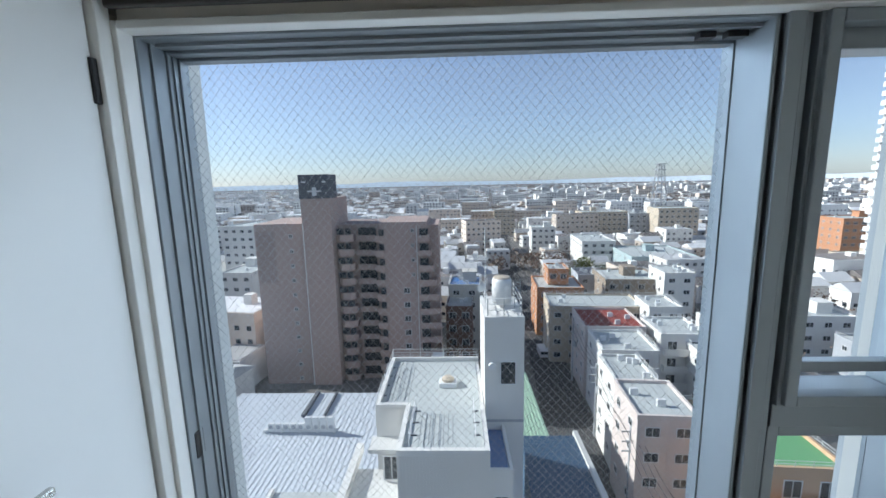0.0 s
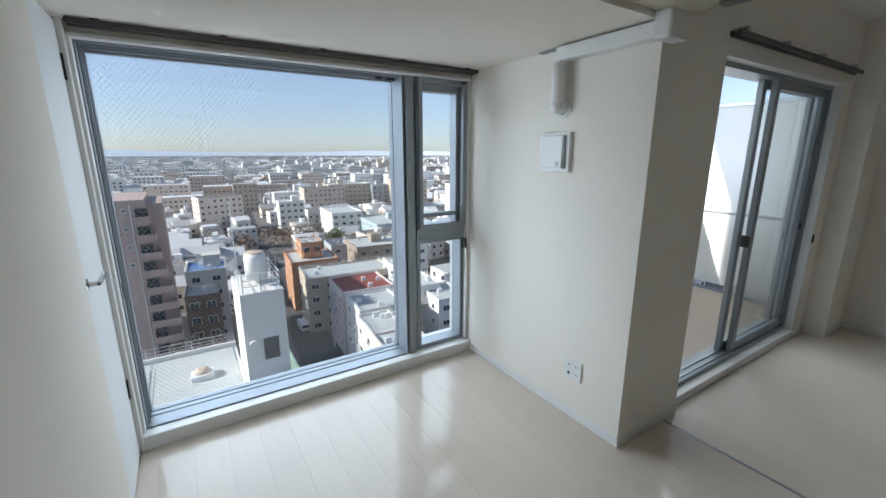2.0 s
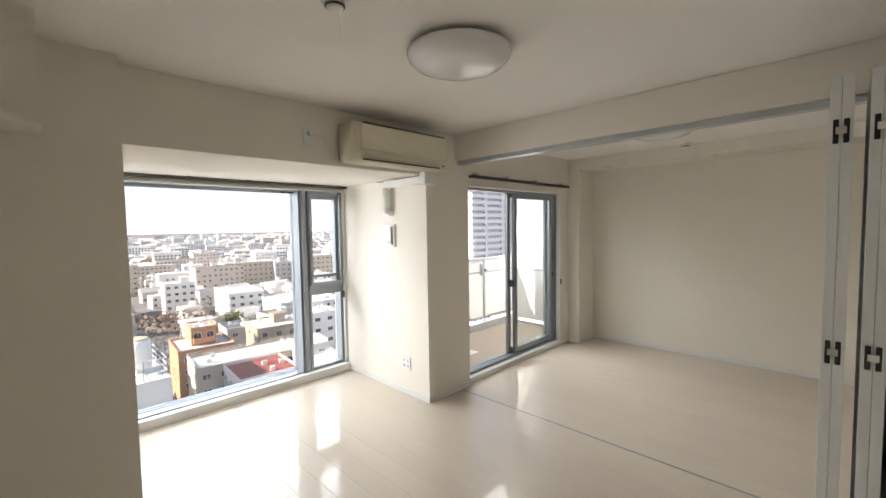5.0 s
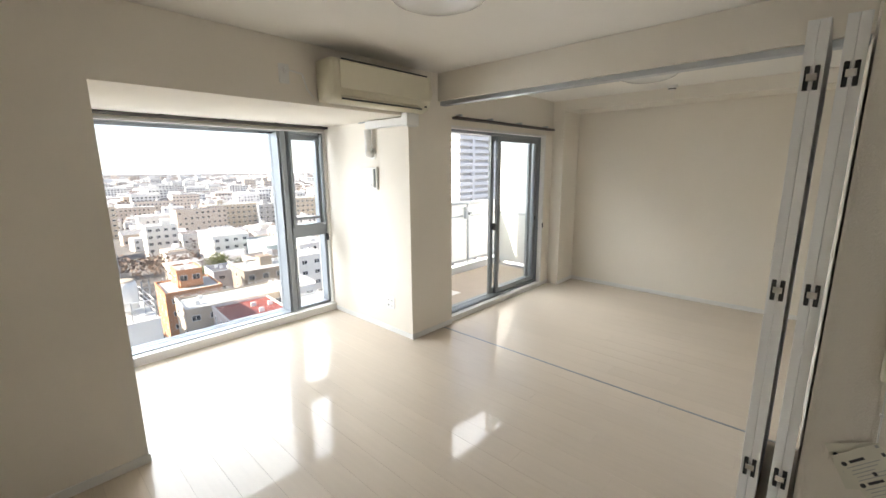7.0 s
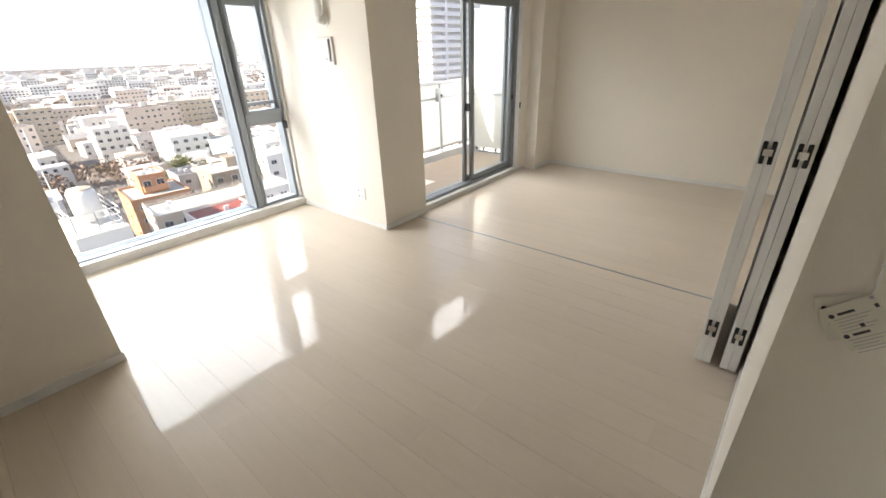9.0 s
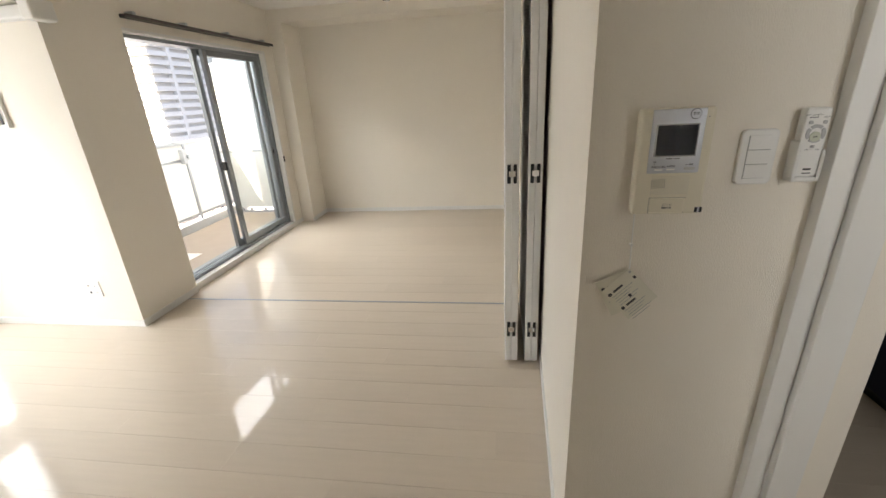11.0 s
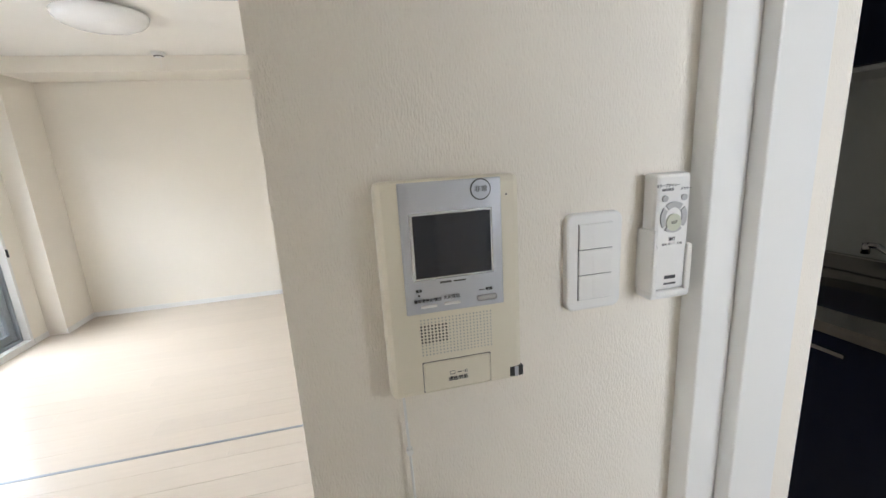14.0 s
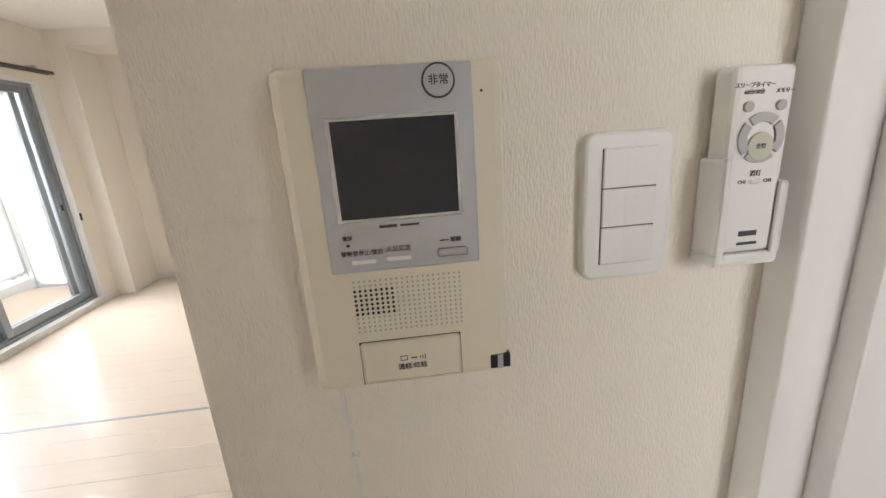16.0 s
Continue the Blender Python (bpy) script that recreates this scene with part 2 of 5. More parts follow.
structure("wall_intercom", prism([(IX, -3.538), (1.5, -3.578), (FX, -3.578), (FX, -3.70), (IX + .08, -3.66), (IX + .08, -4.195), (IX, -4.195)], 0, CEIL - .002), WALLPAPER, "white papered wall end carrying the intercom and switches")
structure("wall_kitchen_stub", boxes((.275, .355, -7.2, -4.90, 0, CEIL - .002)), WALLPAPER, "white papered hall wall beside the kitchen opening")
structure("wall_kitchen_header", boxes((.275, .353, -4.90, -4.195, 2.06, CEIL - .002)), WALLPAPER, "papered wall above the kitchen opening")
structure("wall_kitchen_back", boxes((.355, 3.2, -5.72, -5.60, 0, CEIL - .002)), TILEW, "pale grey panelled kitchen wall behind the sink")
structure("wall_kitchen_end", boxes((3.1, 3.2, -5.60, -3.68, 0, CEIL - .002)), WALLPAPER, "plain white end wall of the kitchen")
structure("wall_hall_end", boxes((WX, .275, -7.2, -7.1, 0, CEIL - .002)), WALLPAPER, "plain white end wall of the hall")
structure("wall_south", boxes((WX, -.48, -4.10, -3.98, 0, CEIL - .002)), WALLPAPER, "white papered wall beside the hall doorway")
structure("wall_south_header", boxes((-.48, IX, -4.10, -3.98, 2.06, CEIL - .002)), WALLPAPER, "papered wall above the hall doorway")
# Unseen slab added outside the hall opening to stop direct sun.
structure("wall_lightwell", boxes((WX - .55, WX - .45, -7.2, -2.5, -.2, 4.2)), WALLPAPER, "unseen plain wall added to block sun from the hall opening")
structure("subfloor", boxes((WX - .1, FX + .1, -7.2, WIN - .02, -.2, -.012)), JOINT, "floor base under the planks", "floor")

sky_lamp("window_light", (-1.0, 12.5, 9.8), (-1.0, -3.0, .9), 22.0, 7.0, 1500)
# Unseen side lamps added to lift the ceiling and side walls.
sky_lamp("window_light_west", (-6.3, 6.0, .6), (.6, .4, 1.1), 3.6, 8.0, 270)
sky_lamp("window_light_east", (5.05, 3.0, .6), (.6, .4, 1.1), 1.5, 7.0, 85)
# Unseen lamp added under the balcony slab to brighten the bedroom.
sky_lamp("balcony_light", (3.1, -.10, 2.27), (3.0, -1.5, 1.0), 1.75, .34, 5.5)
# Added unseen fill lamp for the hall and kitchen; no window is known here.
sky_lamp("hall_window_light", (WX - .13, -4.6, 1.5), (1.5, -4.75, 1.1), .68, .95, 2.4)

# ---- bay window ----
def pane(name, x0, x1, y, z0, z1, parent):
    ob = part(name, boxes((x0, x1, y, y + .005, z0, z1)), GLASS, parent, "clear window glass")
    ob.visible_shadow = False
    return ob


def wire_mesh(x0, x1, z0, z1, y, pitch, slope):
    """Thin crossed wires cast in a pane, clipped to its rectangle."""
    bm = bmesh.new()
    w, h = x1 - x0, z1 - z0
    for s in (1, -1):
        c = -h / slope
        while c < w:
            a0, a1 = max(c, 0), min(c + h / slope, w)
            if a1 - a0 > .01:
                b0, b1 = (a0 - c) * slope, (a1 - c) * slope
                xs = (x0 + a0, x0 + a1) if s == 1 else (x1 - a0, x1 - a1)
                d = .0006
                bm.faces.new([bm.verts.new(v) for v in ((xs[0], y, z0 + b0 - d), (xs[1], y, z0 + b1 - d), (xs[1], y, z0 + b1 + d), (xs[0], y, z0 + b0 + d))])
            c += pitch
    return bm


window = thing("window_1", (.56, .6, 0), "large grey aluminium bay window with wired glass", "window", kind="structure")
part("casing", boxes((NX0, NX0 + .018, WIN, WIN + .05, .085, 1.965), (NX1 - .025, NX1, WIN + .02, WIN + .05, .085, 1.965), (NX0 + .018, NX1 - .025, WIN, WIN + .05, 1.945, 1.965), bevel=.003), WHITE, window, "white painted window casing")
part("window_sill", boxes((NX0, NX1, .43, .72, -.01, .075), bevel=.004), WHITE, window, "white painted low window sill")
GX0, GX1 = NX0 + .012, 1.09
part("outer_frame", ring_xz(GX0, GX1 + .02, .072, 1.952, WIN + .05, .60, .012, .002), ALUGREY, window)
part("inner_frame", ring_xz(GX0, GX1 + .02, .070, 1.950, .60, .64, .018, .002), ALUGREY, window)
part("glazing_bead", ring_xz(GX0, GX1 + .02, .068, 1.948, .64, .68, .024, .002), ALUGREY, window)
part("frame_rib", boxes((GX0 + .012, GX0 + .018, .54, .55, .085, 1.94), (GX0 + .018, GX0 + .023, .615, .622, .09, 1.93), (GX0 + .03, GX1, .54, .55, 1.932, 1.940)), ALUGREY, window)
pane("pane", GX0 + .02, GX1 + .0, .662, .08, 1.93, window)
part("wire_mesh", wire_mesh(GX0 + .024, GX1, .09, 1.924, .6605, .026, 1.15), WIRE, window, "fine wire mesh inside the glass")
part("mullion", boxes((GX1, GX1 + .085, WIN + .05, .70, .075, 1.95), (GX1 + .02, GX1 + .06, WIN + .035, WIN + .05, .075, 1.95), bevel=.003), ALUGREY, window)
part("transom", boxes((1.185, NX1 - .02, WIN + .055, .62, .895, .965), bevel=.003), ALUGREY, window)
CX0, CX1 = 1.185, NX1 - .022
part("casement_frame", ring_xz(CX0, CX1, .965, 1.95, WIN + .04, .605, .012, .002), ALUGREY, window)
sash = part("casement_sash", ring_xz(CX0 + .010, CX1 - .008, .972, 1.945, WIN + .025, WIN + .07, .030, .003), ALUGREY, window)
part("sash_rail", boxes((CX0 + .04, CX1 - .04, .525, .56, 1.045, 1.075), bevel=.003), ALUGREY, window)
part("sash_latch", boxes((CX1 - .055, CX1 - .03, WIN + .012, WIN + .026, 1.922, 1.937)), BLACK, window)
part("sash_side", boxes((CX0 + .02, CX0 + .05, .52, .60, .99, 1.93), (CX1 - .068, CX1 - .03, .52, .60, .99, 1.93), (CX0 + .05, CX1 - .068, .52, .60, 1.868, 1.93), (CX0 + .05, CX1 - .068, .52, .60, .985, 1.0), bevel=.003), ALUGREY, window)
pane("pane", CX0 + .045, CX1 - .06, .575, .995, 1.875, window)
part("lower_frame", ring_xz(CX0, CX1, .075, .895, WIN + .06, .62, .03, .003), ALUGREY, window)
pane("pane", CX0 + .03, CX1 - .03, .60, .10, .87, window)
part("window_latch", boxes((CX1 - .014, CX1 + .006, WIN + .02, WIN + .07, .80, .875), bevel=.006), BLACK, window, "black window lock on the frame")
part("window_latch", boxes((NX0 + .01, NX0 + .028, .52, .56, .785, .87), bevel=.006), BLACK, window, "black window lock on the frame")
part("stopper", boxes((GX1 - .13, GX1 - .09, .575, .60, 1.922, 1.937), (GX1 - .06, GX1 - .01, .575, .60, 1.922, 1.937)), BLACK, window)
structure("outer_wall_right", boxes((NX1 + .02, NX1 + .54, .70, .76, -3, 3.5)), CONCRETE, "white painted concrete outside the window")
# Unseen mass above the flat, added to keep direct sun off the balcony.
structure("facade_upper", boxes((-7, 2.15, -.6, .72, 2.56, 14), (2.15, 9, -.9, -.62, 2.58, 14)), CONCRETE, "unseen outer wall of the storeys above, added for shade", "facade")
# Wing is added out of view, sized to shade the bay window only.
structure("outer_wall_wing", boxes((-5.4, -5.0, .70, 2.45, -38, 14), (-5.0, -1.962, .70, .76, -38, 2.555)), CONCRETE, "unseen concrete wing added to keep sun off the bay window")
structure("outer_wall_left", boxes((NX0 - 1.5, NX0 + .02, .70, .76, -3, 3.5)), CONCRETE, "white painted concrete outside the window")

rail = thing("curtain_rail", (.56, .40, SOF), "dark metal double curtain rail over the bay window", "curtain rail")
part("track", boxes((NX0 + .02, NX1 - .02, .415, .435, SOF - .026, SOF - .004), bevel=.004), RAILDARK, rail)
part("track", boxes((NX0 + .02, NX1 - .02, .365, .385, SOF - .026, SOF - .004), bevel=.004), RAILDARK, rail)
for k in range(5):
    x = NX0 + .1 + k * .46
    part("bracket", boxes((x, x + .03, .362, .438, SOF - .006, SOF)), RAILDARK, rail)

# ---- cupboard door in the bay ----
DX = NX0 - .014
cdoor = thing("door_1", (DX, .2, 0), "narrow white closed cupboard door with a steel lever", "door", kind="structure")
part("leaf", boxes((DX - .035, DX, -.06, .405, .012, 1.99), bevel=.003), DOORWHITE, cdoor)
part("door_jamb", boxes((DX - .06, NX0 + .005, .41, .452, 0, SOF), bevel=.003), WHITE, cdoor)
for z in (.32, 1.77):
    part("hinge", boxes((DX - .004, DX + .008, .395, .413, z, z + .10), bevel=.003), BLACK, cdoor, "dark metal butt hinge")
handle = part("lever_rosette", boxes((DX, DX + .012, -.045, -.005, 1.0, 1.04), bevel=.003), CHROME, cdoor, "square chrome rosette")
part("lever", boxes((DX + .012, DX + .05, -.033, -.017, 1.012, 1.028), (DX + .036, DX + .05, -.033, .12, 1.011, 1.029), bevel=.004), STEEL, cdoor, "flat chrome lever handle")

# ---- balcony door ----
bdoor = thing("window_2", (3.1, -.72, 0), "grey aluminium sliding balcony door standing open", "balcony door", kind="structure")
part("casing", boxes((3.965, 3.995, BALW - .004, -.76, .0, 1.975), (2.152, 3.965, BALW - .004, -.76, 1.95, 1.975), bevel=.003), WHITE, bdoor, "white painted door casing")
part("window_sill", boxes((2.15, 3.995, BALW - .008, -.60, -.01, .055), bevel=.004), WHITE, bdoor, "white painted raised door sill")
part("outer_frame", ring_xz(2.152, 3.965, .055, 1.95, -.76, -.62, .028, .002), ALUGREY, bdoor)
part("track", boxes((2.23, 3.94, -.735, -.728, .08, .09), (2.23, 3.94, -.69, -.683, .08, .09)), ALU, bdoor)


def slider(x0, x1, y):
    part("sash", boxes((x0, x0 + .055, y, y + .035, .085, 1.925), (x1 - .06, x1, y, y + .035, .085, 1.925), (x0 + .055, x1 - .06, y, y + .035, .085, .15), (x0 + .055, x1 - .06, y, y + .035, 1.87, 1.925), bevel=.004), ALUGREY, bdoor, "grey sliding sash")
    pane("pane", x0 + .05, x1 - .05, y + .015, .14, 1.88, bdoor)


slider(3.06, 3.935, -.742)
slider(2.99, 3.86, -.695)
part("pull", boxes((3.012, 3.032, -.75, -.70, .86, .94), bevel=.006), BLACK, bdoor, "dark recessed sash pull")
part("pull", boxes((3.895, 3.912, -.752, -.740, .90, .95), bevel=.004), BLACK, bdoor)
part("door_latch", boxes((3.972, 3.99, -.826, -.795, .79, .86), bevel=.008), BLACK, bdoor, "black lock on the casing")
brail = thing("curtain_rail", (3.1, -.86, 2.04), "dark metal curtain rail over the balcony door", "curtain rail")
part("track", boxes((2.19, 4.10, -.875, -.855, 2.03, 2.055), bevel=.005), RAILDARK, brail)
part("track", boxes((2.19, 4.10, -.835, -.818, 2.03, 2.055), bevel=.005), RAILDARK, brail)
for x in (2.25, 2.75, 3.3, 3.9):
    part("bracket", boxes((x, x + .025, -.875, -.80, 2.055, 2.075)), ALU, brail)

# ---- folding door ----
structure("door_track", boxes((2.0, 2.075, -3.57, PIL, 2.13, 2.165), bevel=.004), ALU, "aluminium overhead track of the folding door", "track")
structure("floor_track", boxes((2.012, 2.028, -3.57, PIL - .01, -.012, .0015)), ALUGREY, "thin metal guide strip set in the floor", "floor track")
fold = thing("folding_door", (1.76, -3.5, 0), "white folding door panels stacked open beside the wall", "folding door")
for y in (-3.4425, -3.4085, -3.5505, -3.5165):
    panel = part("panel", boxes((1.336, 2.03, y, y + .033, .012, 2.108), bevel=.002), DOORWHITE, fold)
for yc in (-3.409, -3.517):
    for z in (.215, 1.06, 1.90):
        for s in (-1, 1):
            part("hinge", boxes((1.3295, 1.3365, yc + s * .0145 - .008, yc + s * .0145 + .008, z - .045, z + .045), bevel=.003), BLACK, fold, "dark concealed hinge plate")
        part("hinge_arm", boxes((1.324, 1.3305, yc - .016, yc + .016, z - .012, z + .016), bevel=.002), CHROME, fold, "bright hinge link")

# ---- baseboards ----
BASEBOARDS = ((NX1 - .008, NX1, PIL, .43), (NX1 - .008, 2.15, PIL - .008, PIL), (FX - .008, FX, -3.578, -.965), (4.168, FX, -.973, -.965), (4.0, 4.176, BALW - .008, BALW),
              (WX, WX + .008, -3.98, -.97), (.267, .275, -7.1, -4.91))
for x0, x1, y0, y1 in BASEBOARDS:
    structure("baseboard", boxes((x0, x1, y0, y1, 0, .05), bevel=.002), WHITE, "low white baseboard along the wall", "baseboard")
structure("baseboard", prism([(NX0, -.07), (NX0 + .008, -.07), (-.479, -.978), (WX, -.978), (WX, -.97), (-.487, -.97)], 0, .05), WHITE, "low white baseboard along the wall", "baseboard")
structure("baseboard", prism([(IX, -3.53), (1.4, -3.567), (1.4, -3.575), (IX, -3.538)], 0, .05), WHITE, "low white baseboard along the wall", "baseboard")

# ---- hall doorway ----
hall = thing("door_2", (-.1, -4.15, 0), "white door frame of the open hall doorway", "door frame", kind="structure")
part("jamb", boxes((.247, IX, -4.022, -3.977, 0, 2.06), (.228, IX, -4.09, -4.022, 0, 2.06), bevel=.002), WHITE, hall)
part("jamb", boxes((-.50, -.425, -4.010, -3.958, 0, 2.06), (-.50, -.408, -4.11, -4.016, 0, 2.06), bevel=.003), WHITE, hall)
part("head", boxes((-.425, .240, -4.010, -3.958, 2.0, 2.06), (-.408, .225, -4.11, -4.016, 1.985, 2.06), bevel=.003), WHITE, hall)
structure("trim_kitchen", boxes((.270, .36, -4.90, -4.888, 0, 2.06), bevel=.002), WHITE, "white end cap of the kitchen opening", "trim")

# ---- kitchen ----
counter = thing("kitchen_counter", (1.7, -5.295, 0), "dark navy sink cabinet in the dim kitchen", "kitchen cabinet")
part("body", boxes((.37, 3.1, -5.605, -5.017, .08, .80)), NAVY, counter)
part("plinth", boxes((.37, 3.1, -5.605, -5.055, 0, .08)), BLACK, counter)
DOOR_EDGES = (.372, .822, 1.347, 1.872, 2.397, 3.09)
for k, (x0, x1) in enumerate(zip(DOOR_EDGES, DOOR_EDGES[1:])):
    d = part("cabinet_door", boxes((x0, x1 - .006, -5.016, -4.997, .085, .795), bevel=.002), NAVY, counter)
    hx = x0 + .022 if k % 2 else x1 - .122
    part("pull", boxes((hx, hx + .10, -4.997, -4.986, .738, .752), bevel=.003), STEEL, d, "steel cabinet pull")
top = thing("worktop", (1.7, -5.295, .80), "stainless steel worktop with an oval sink", "worktop")
SX0, SX1, SY0, SY1 = .55, 1.15, -5.465, -5.105


def oval(n, grow=0.0):
    """Corner-rounded outline of the sink, grown by a margin."""
    cx, cy, a, b = (SX0 + SX1) / 2, (SY0 + SY1) / 2, (SX1 - SX0) / 2 + grow, (SY1 - SY0) / 2 + grow
    out = []
    for k in range(n):
        t = 2 * math.pi * k / n
        c, q = math.cos(t), math.sin(t)
        out.append((cx + a * math.copysign(abs(c) ** .75, c), cy + b * math.copysign(abs(q) ** .75, q)))
    return out


def skin(rings):
    """A closed band of faces through rings of points."""
    bm = bmesh.new()
    vs = [[bm.verts.new(p) for p in ring] for ring in rings]
    for lo, hi in zip(vs, vs[1:]):
        for k in range(len(lo)):
            bm.faces.new((lo[k], lo[(k + 1) % len(lo)], hi[(k + 1) % len(lo)], hi[k]))
    return bm, vs


hole = oval(48)
rim = []
for x, y in hole:
    dx, dy = x - (SX0 + SX1) / 2, y - (SY0 + SY1) / 2
    k = min((1.30 - .85) / abs(dx) if abs(dx) > 1e-6 else 99, (.31 / abs(dy)) if abs(dy) > 1e-6 else 99)
    rim.append((min(max((SX0 + SX1) / 2 + dx * k, .37), 1.30), min(max((SY0 + SY1) / 2 + dy * k, -5.603), -4.985)))
bm, vs = skin([[(x, y, .80) for x, y in rim], [(x, y, .835) for x, y in rim], [(x, y, .835) for x, y in hole], [(x, y, .80) for x, y in hole]])
part("sheet", bm, STEEL, top)
part("sheet", boxes((1.30, 3.1, -5.603, -4.985, .80, .835)), STEEL, top)
bm, vs = skin([[(x, y, .833) for x, y in oval(48, -.001)], [(x, y, .71) for x, y in oval(48, -.01)], [(x, y, .66) for x, y in oval(48, -.03)], [(x, y, .65) for x, y in oval(48, -.08)]])
bm.faces.new(vs[-1])
smooth(part("sink_bowl", bm, STEEL, top))
part("upstand", boxes((.37, 3.1, -5.603, -5.580, .835, .905), bevel=.006), STEEL, top)
tap = thing("tap", (.74, -5.48, .835), "chrome single-lever kitchen tap with a long spout", "tap")
bm = lathe([(.034, 0), (.034, .006), (.025, .012), (.024, .095), (.027, .10), (.027, .132), (.020, .142)], (.74, -5.48, .835), 20)
smooth(part("tap_body", bm, CHROME, tap))
bm = rod(bmesh.new(), (.74, -5.48, .865), (.905, -5.41, .998), .0105, 12)
rod(bm, (.905, -5.41, .998), (.928, -5.40, .998), .0105, 12)
bmesh.ops.create_uvsphere(bm, u_segments=10, v_segments=6, radius=.0108, matrix=Matrix.Translation((.905, -5.41, .998)))
rod(bm, (.930, -5.40, 1.004), (.930, -5.40, .966), .0125, 12)
smooth(part("spout", bm, CHROME, tap))
part("lever", boxes((.745, .825, -5.488, -5.472, .977, .986), bevel=.004), CHROME, tap)
upper = thing("wall_cabinet", (1.7, -5.445, 1.60), "dark navy wall cabinets above the sink", "kitchen cabinet")
part("body", boxes((.37, 3.1, -5.605, -5.245, 1.60, 2.38)), NAVY, upper)
part("light_rail", boxes((.37, 3.1, -5.605, -5.265, 1.585, 1.60)), TILEW, upper)
for k in range(5):
    x = .44 + k * .53
    part("cabinet_door", boxes((x, x + .522, -5.244, -5.227, 1.60, 2.38), bevel=.002), NAVY, upper)
hood = thing("range_hood", (1.96, -5.445, 1.525), "black range hood under the wall cabinets", "range hood")
part("hood_body", boxes((1.62, 2.30, -5.605, -5.295, 1.525, 1.5845), bevel=.006), BLACK, hood)

# ---- air conditioner ----
ac = thing("air_conditioner", (1.21, PIL, 2.0150), "yellowed wall-mounted air conditioner on the beam", "air conditioner")
bm = bmesh.new()
prof = [(PIL, 2.0300), (PIL - .12, 2.0170), (PIL - .185, 2.0400), (PIL - .215, 2.0950), (PIL - .222, 2.1650), (PIL - .218, 2.2550), (PIL - .20, 2.2900), (PIL - .17, 2.2970), (PIL, 2.2970)]
ends = [[bm.verts.new((x, y, z)) for y, z in prof] for x in (.75, 1.675)]
bm.faces.new(ends[0])
bm.faces.new(ends[1][::-1])
for i in range(len(prof)):
    j = (i + 1) % len(prof)
    bm.faces.new((ends[0][i], ends[1][i], ends[1][j], ends[0][j]))
bmesh.ops.bevel(bm, geom=[e for e in bm.edges if abs(e.verts[0].co.x - e.verts[1].co.x) < .001], offset=.018, segments=3, affect="EDGES")
smooth(part("body", bm, ACPLASTIC, ac))
part("front_panel", boxes((.80, 1.63, PIL - .230, PIL - .215, 2.1000, 2.2800), bevel=.006), ACPLASTIC, ac)
part("intake_slot", boxes((.82, 1.61, PIL - .2275, PIL - .214, 2.2820, 2.2900)), BLACK, ac)
m = Matrix.Translation((1.21, PIL - .195, 2.0600)) @ pose(0, 0, 0, -55)
bm = bmesh.new()
box(bm, -.39, .33, -.004, .012, -.032, .032, .004)
bmesh.ops.transform(bm, matrix=m, verts=bm.verts)
part("louvre", bm, ACPLASTIC, ac, "closed air outlet louvre")
bm = bmesh.new()
box(bm, -.40, .34, -.001, .010, -.0375, -.033)
box(bm, -.40, .34, -.001, .010, .033, .0375)
bmesh.ops.transform(bm, matrix=m, verts=bm.verts)
part("louvre_gap", bm, BLACK, ac)
part("indicator", boxes((1.60, 1.625, PIL - .207, PIL - .20, 2.0550, 2.0650), bevel=.002), BLACK, ac)
cover = thing("duct_cover", (NX1 - .04, -.5, 1.93), "white plastic pipe cover running along the wall", "pipe cover")
part("cover", boxes((NX1 - .075, NX1, -.875, -.335, 1.93, 1.995), bevel=.01), PLASTIC, cover)
part("cover_corner", boxes((NX1 - .08, NX1 + .06, PIL - .075, PIL, 1.92, 2.03), bevel=.012), PLASTIC, cover)
part("drop", rod(bmesh.new(), (NX1 - .035, -.345, 1.92), (NX1 - .035, -.345, 2.004), .010), PLASTIC, cover)
bm = rod(bmesh.new(), (NX1 - .05, -.345, 1.715), (NX1 - .05, -.345, 1.92), .033, 24)
rod(bm, (NX1 - .05, -.345, 1.715), (NX1, -.345, 1.71), .038, 24)
bmesh.ops.create_uvsphere(bm, u_segments=20, v_segments=12, radius=.036, matrix=Matrix.Translation((NX1 - .05, -.345, 1.715)))
smooth(part("elbow", bm, PLASTIC, cover))
part("flange", rod(bmesh.new(), (NX1 - .008, -.345, 1.71), (NX1, -.345, 1.71), .052, 28), PLASTIC, cover)
part("cord_clip", boxes((NX1 - .035, NX1, -.31, -.18, 1.9955, 2.001)), ALUGREY, cover)


sock = thing("power_outlet", (.52, PIL, 2.150), "white outlet with the air conditioner plug in it", "power outlet")
part("plate", boxes((.49, .56, PIL - .01, PIL, 2.120, 2.240), bevel=.004), PLASTIC, sock)
part("plug", boxes((.515, .545, PIL - .045, PIL - .01, 2.185, 2.215), bevel=.006), PLASTIC, sock)
bm = rod(bmesh.new(), (.545, PIL - .03, 2.200), (.64, PIL - .03, 2.190), .005)
rod(bm, (.64, PIL - .03, 2.190), (.675, PIL - .02, 2.100), .005)
rod(bm, (.675, PIL - .02, 2.100), (.72, PIL - .02, 2.050), .005)
part("cord", bm, PLASTIC, sock)

vent = thing("wall_vent", (NX1, -.29, 1.4), "square white adjustable fresh-air vent on the wall", "wall vent")
part("base", boxes((NX1 - .022, NX1, -.42, -.213, 1.38, 1.587), bevel=.004), PLASTIC, vent)
part("cover", boxes((NX1 - .042, NX1 - .022, -.39, -.228, 1.402, 1.57), bevel=.004), PLASTIC, vent)
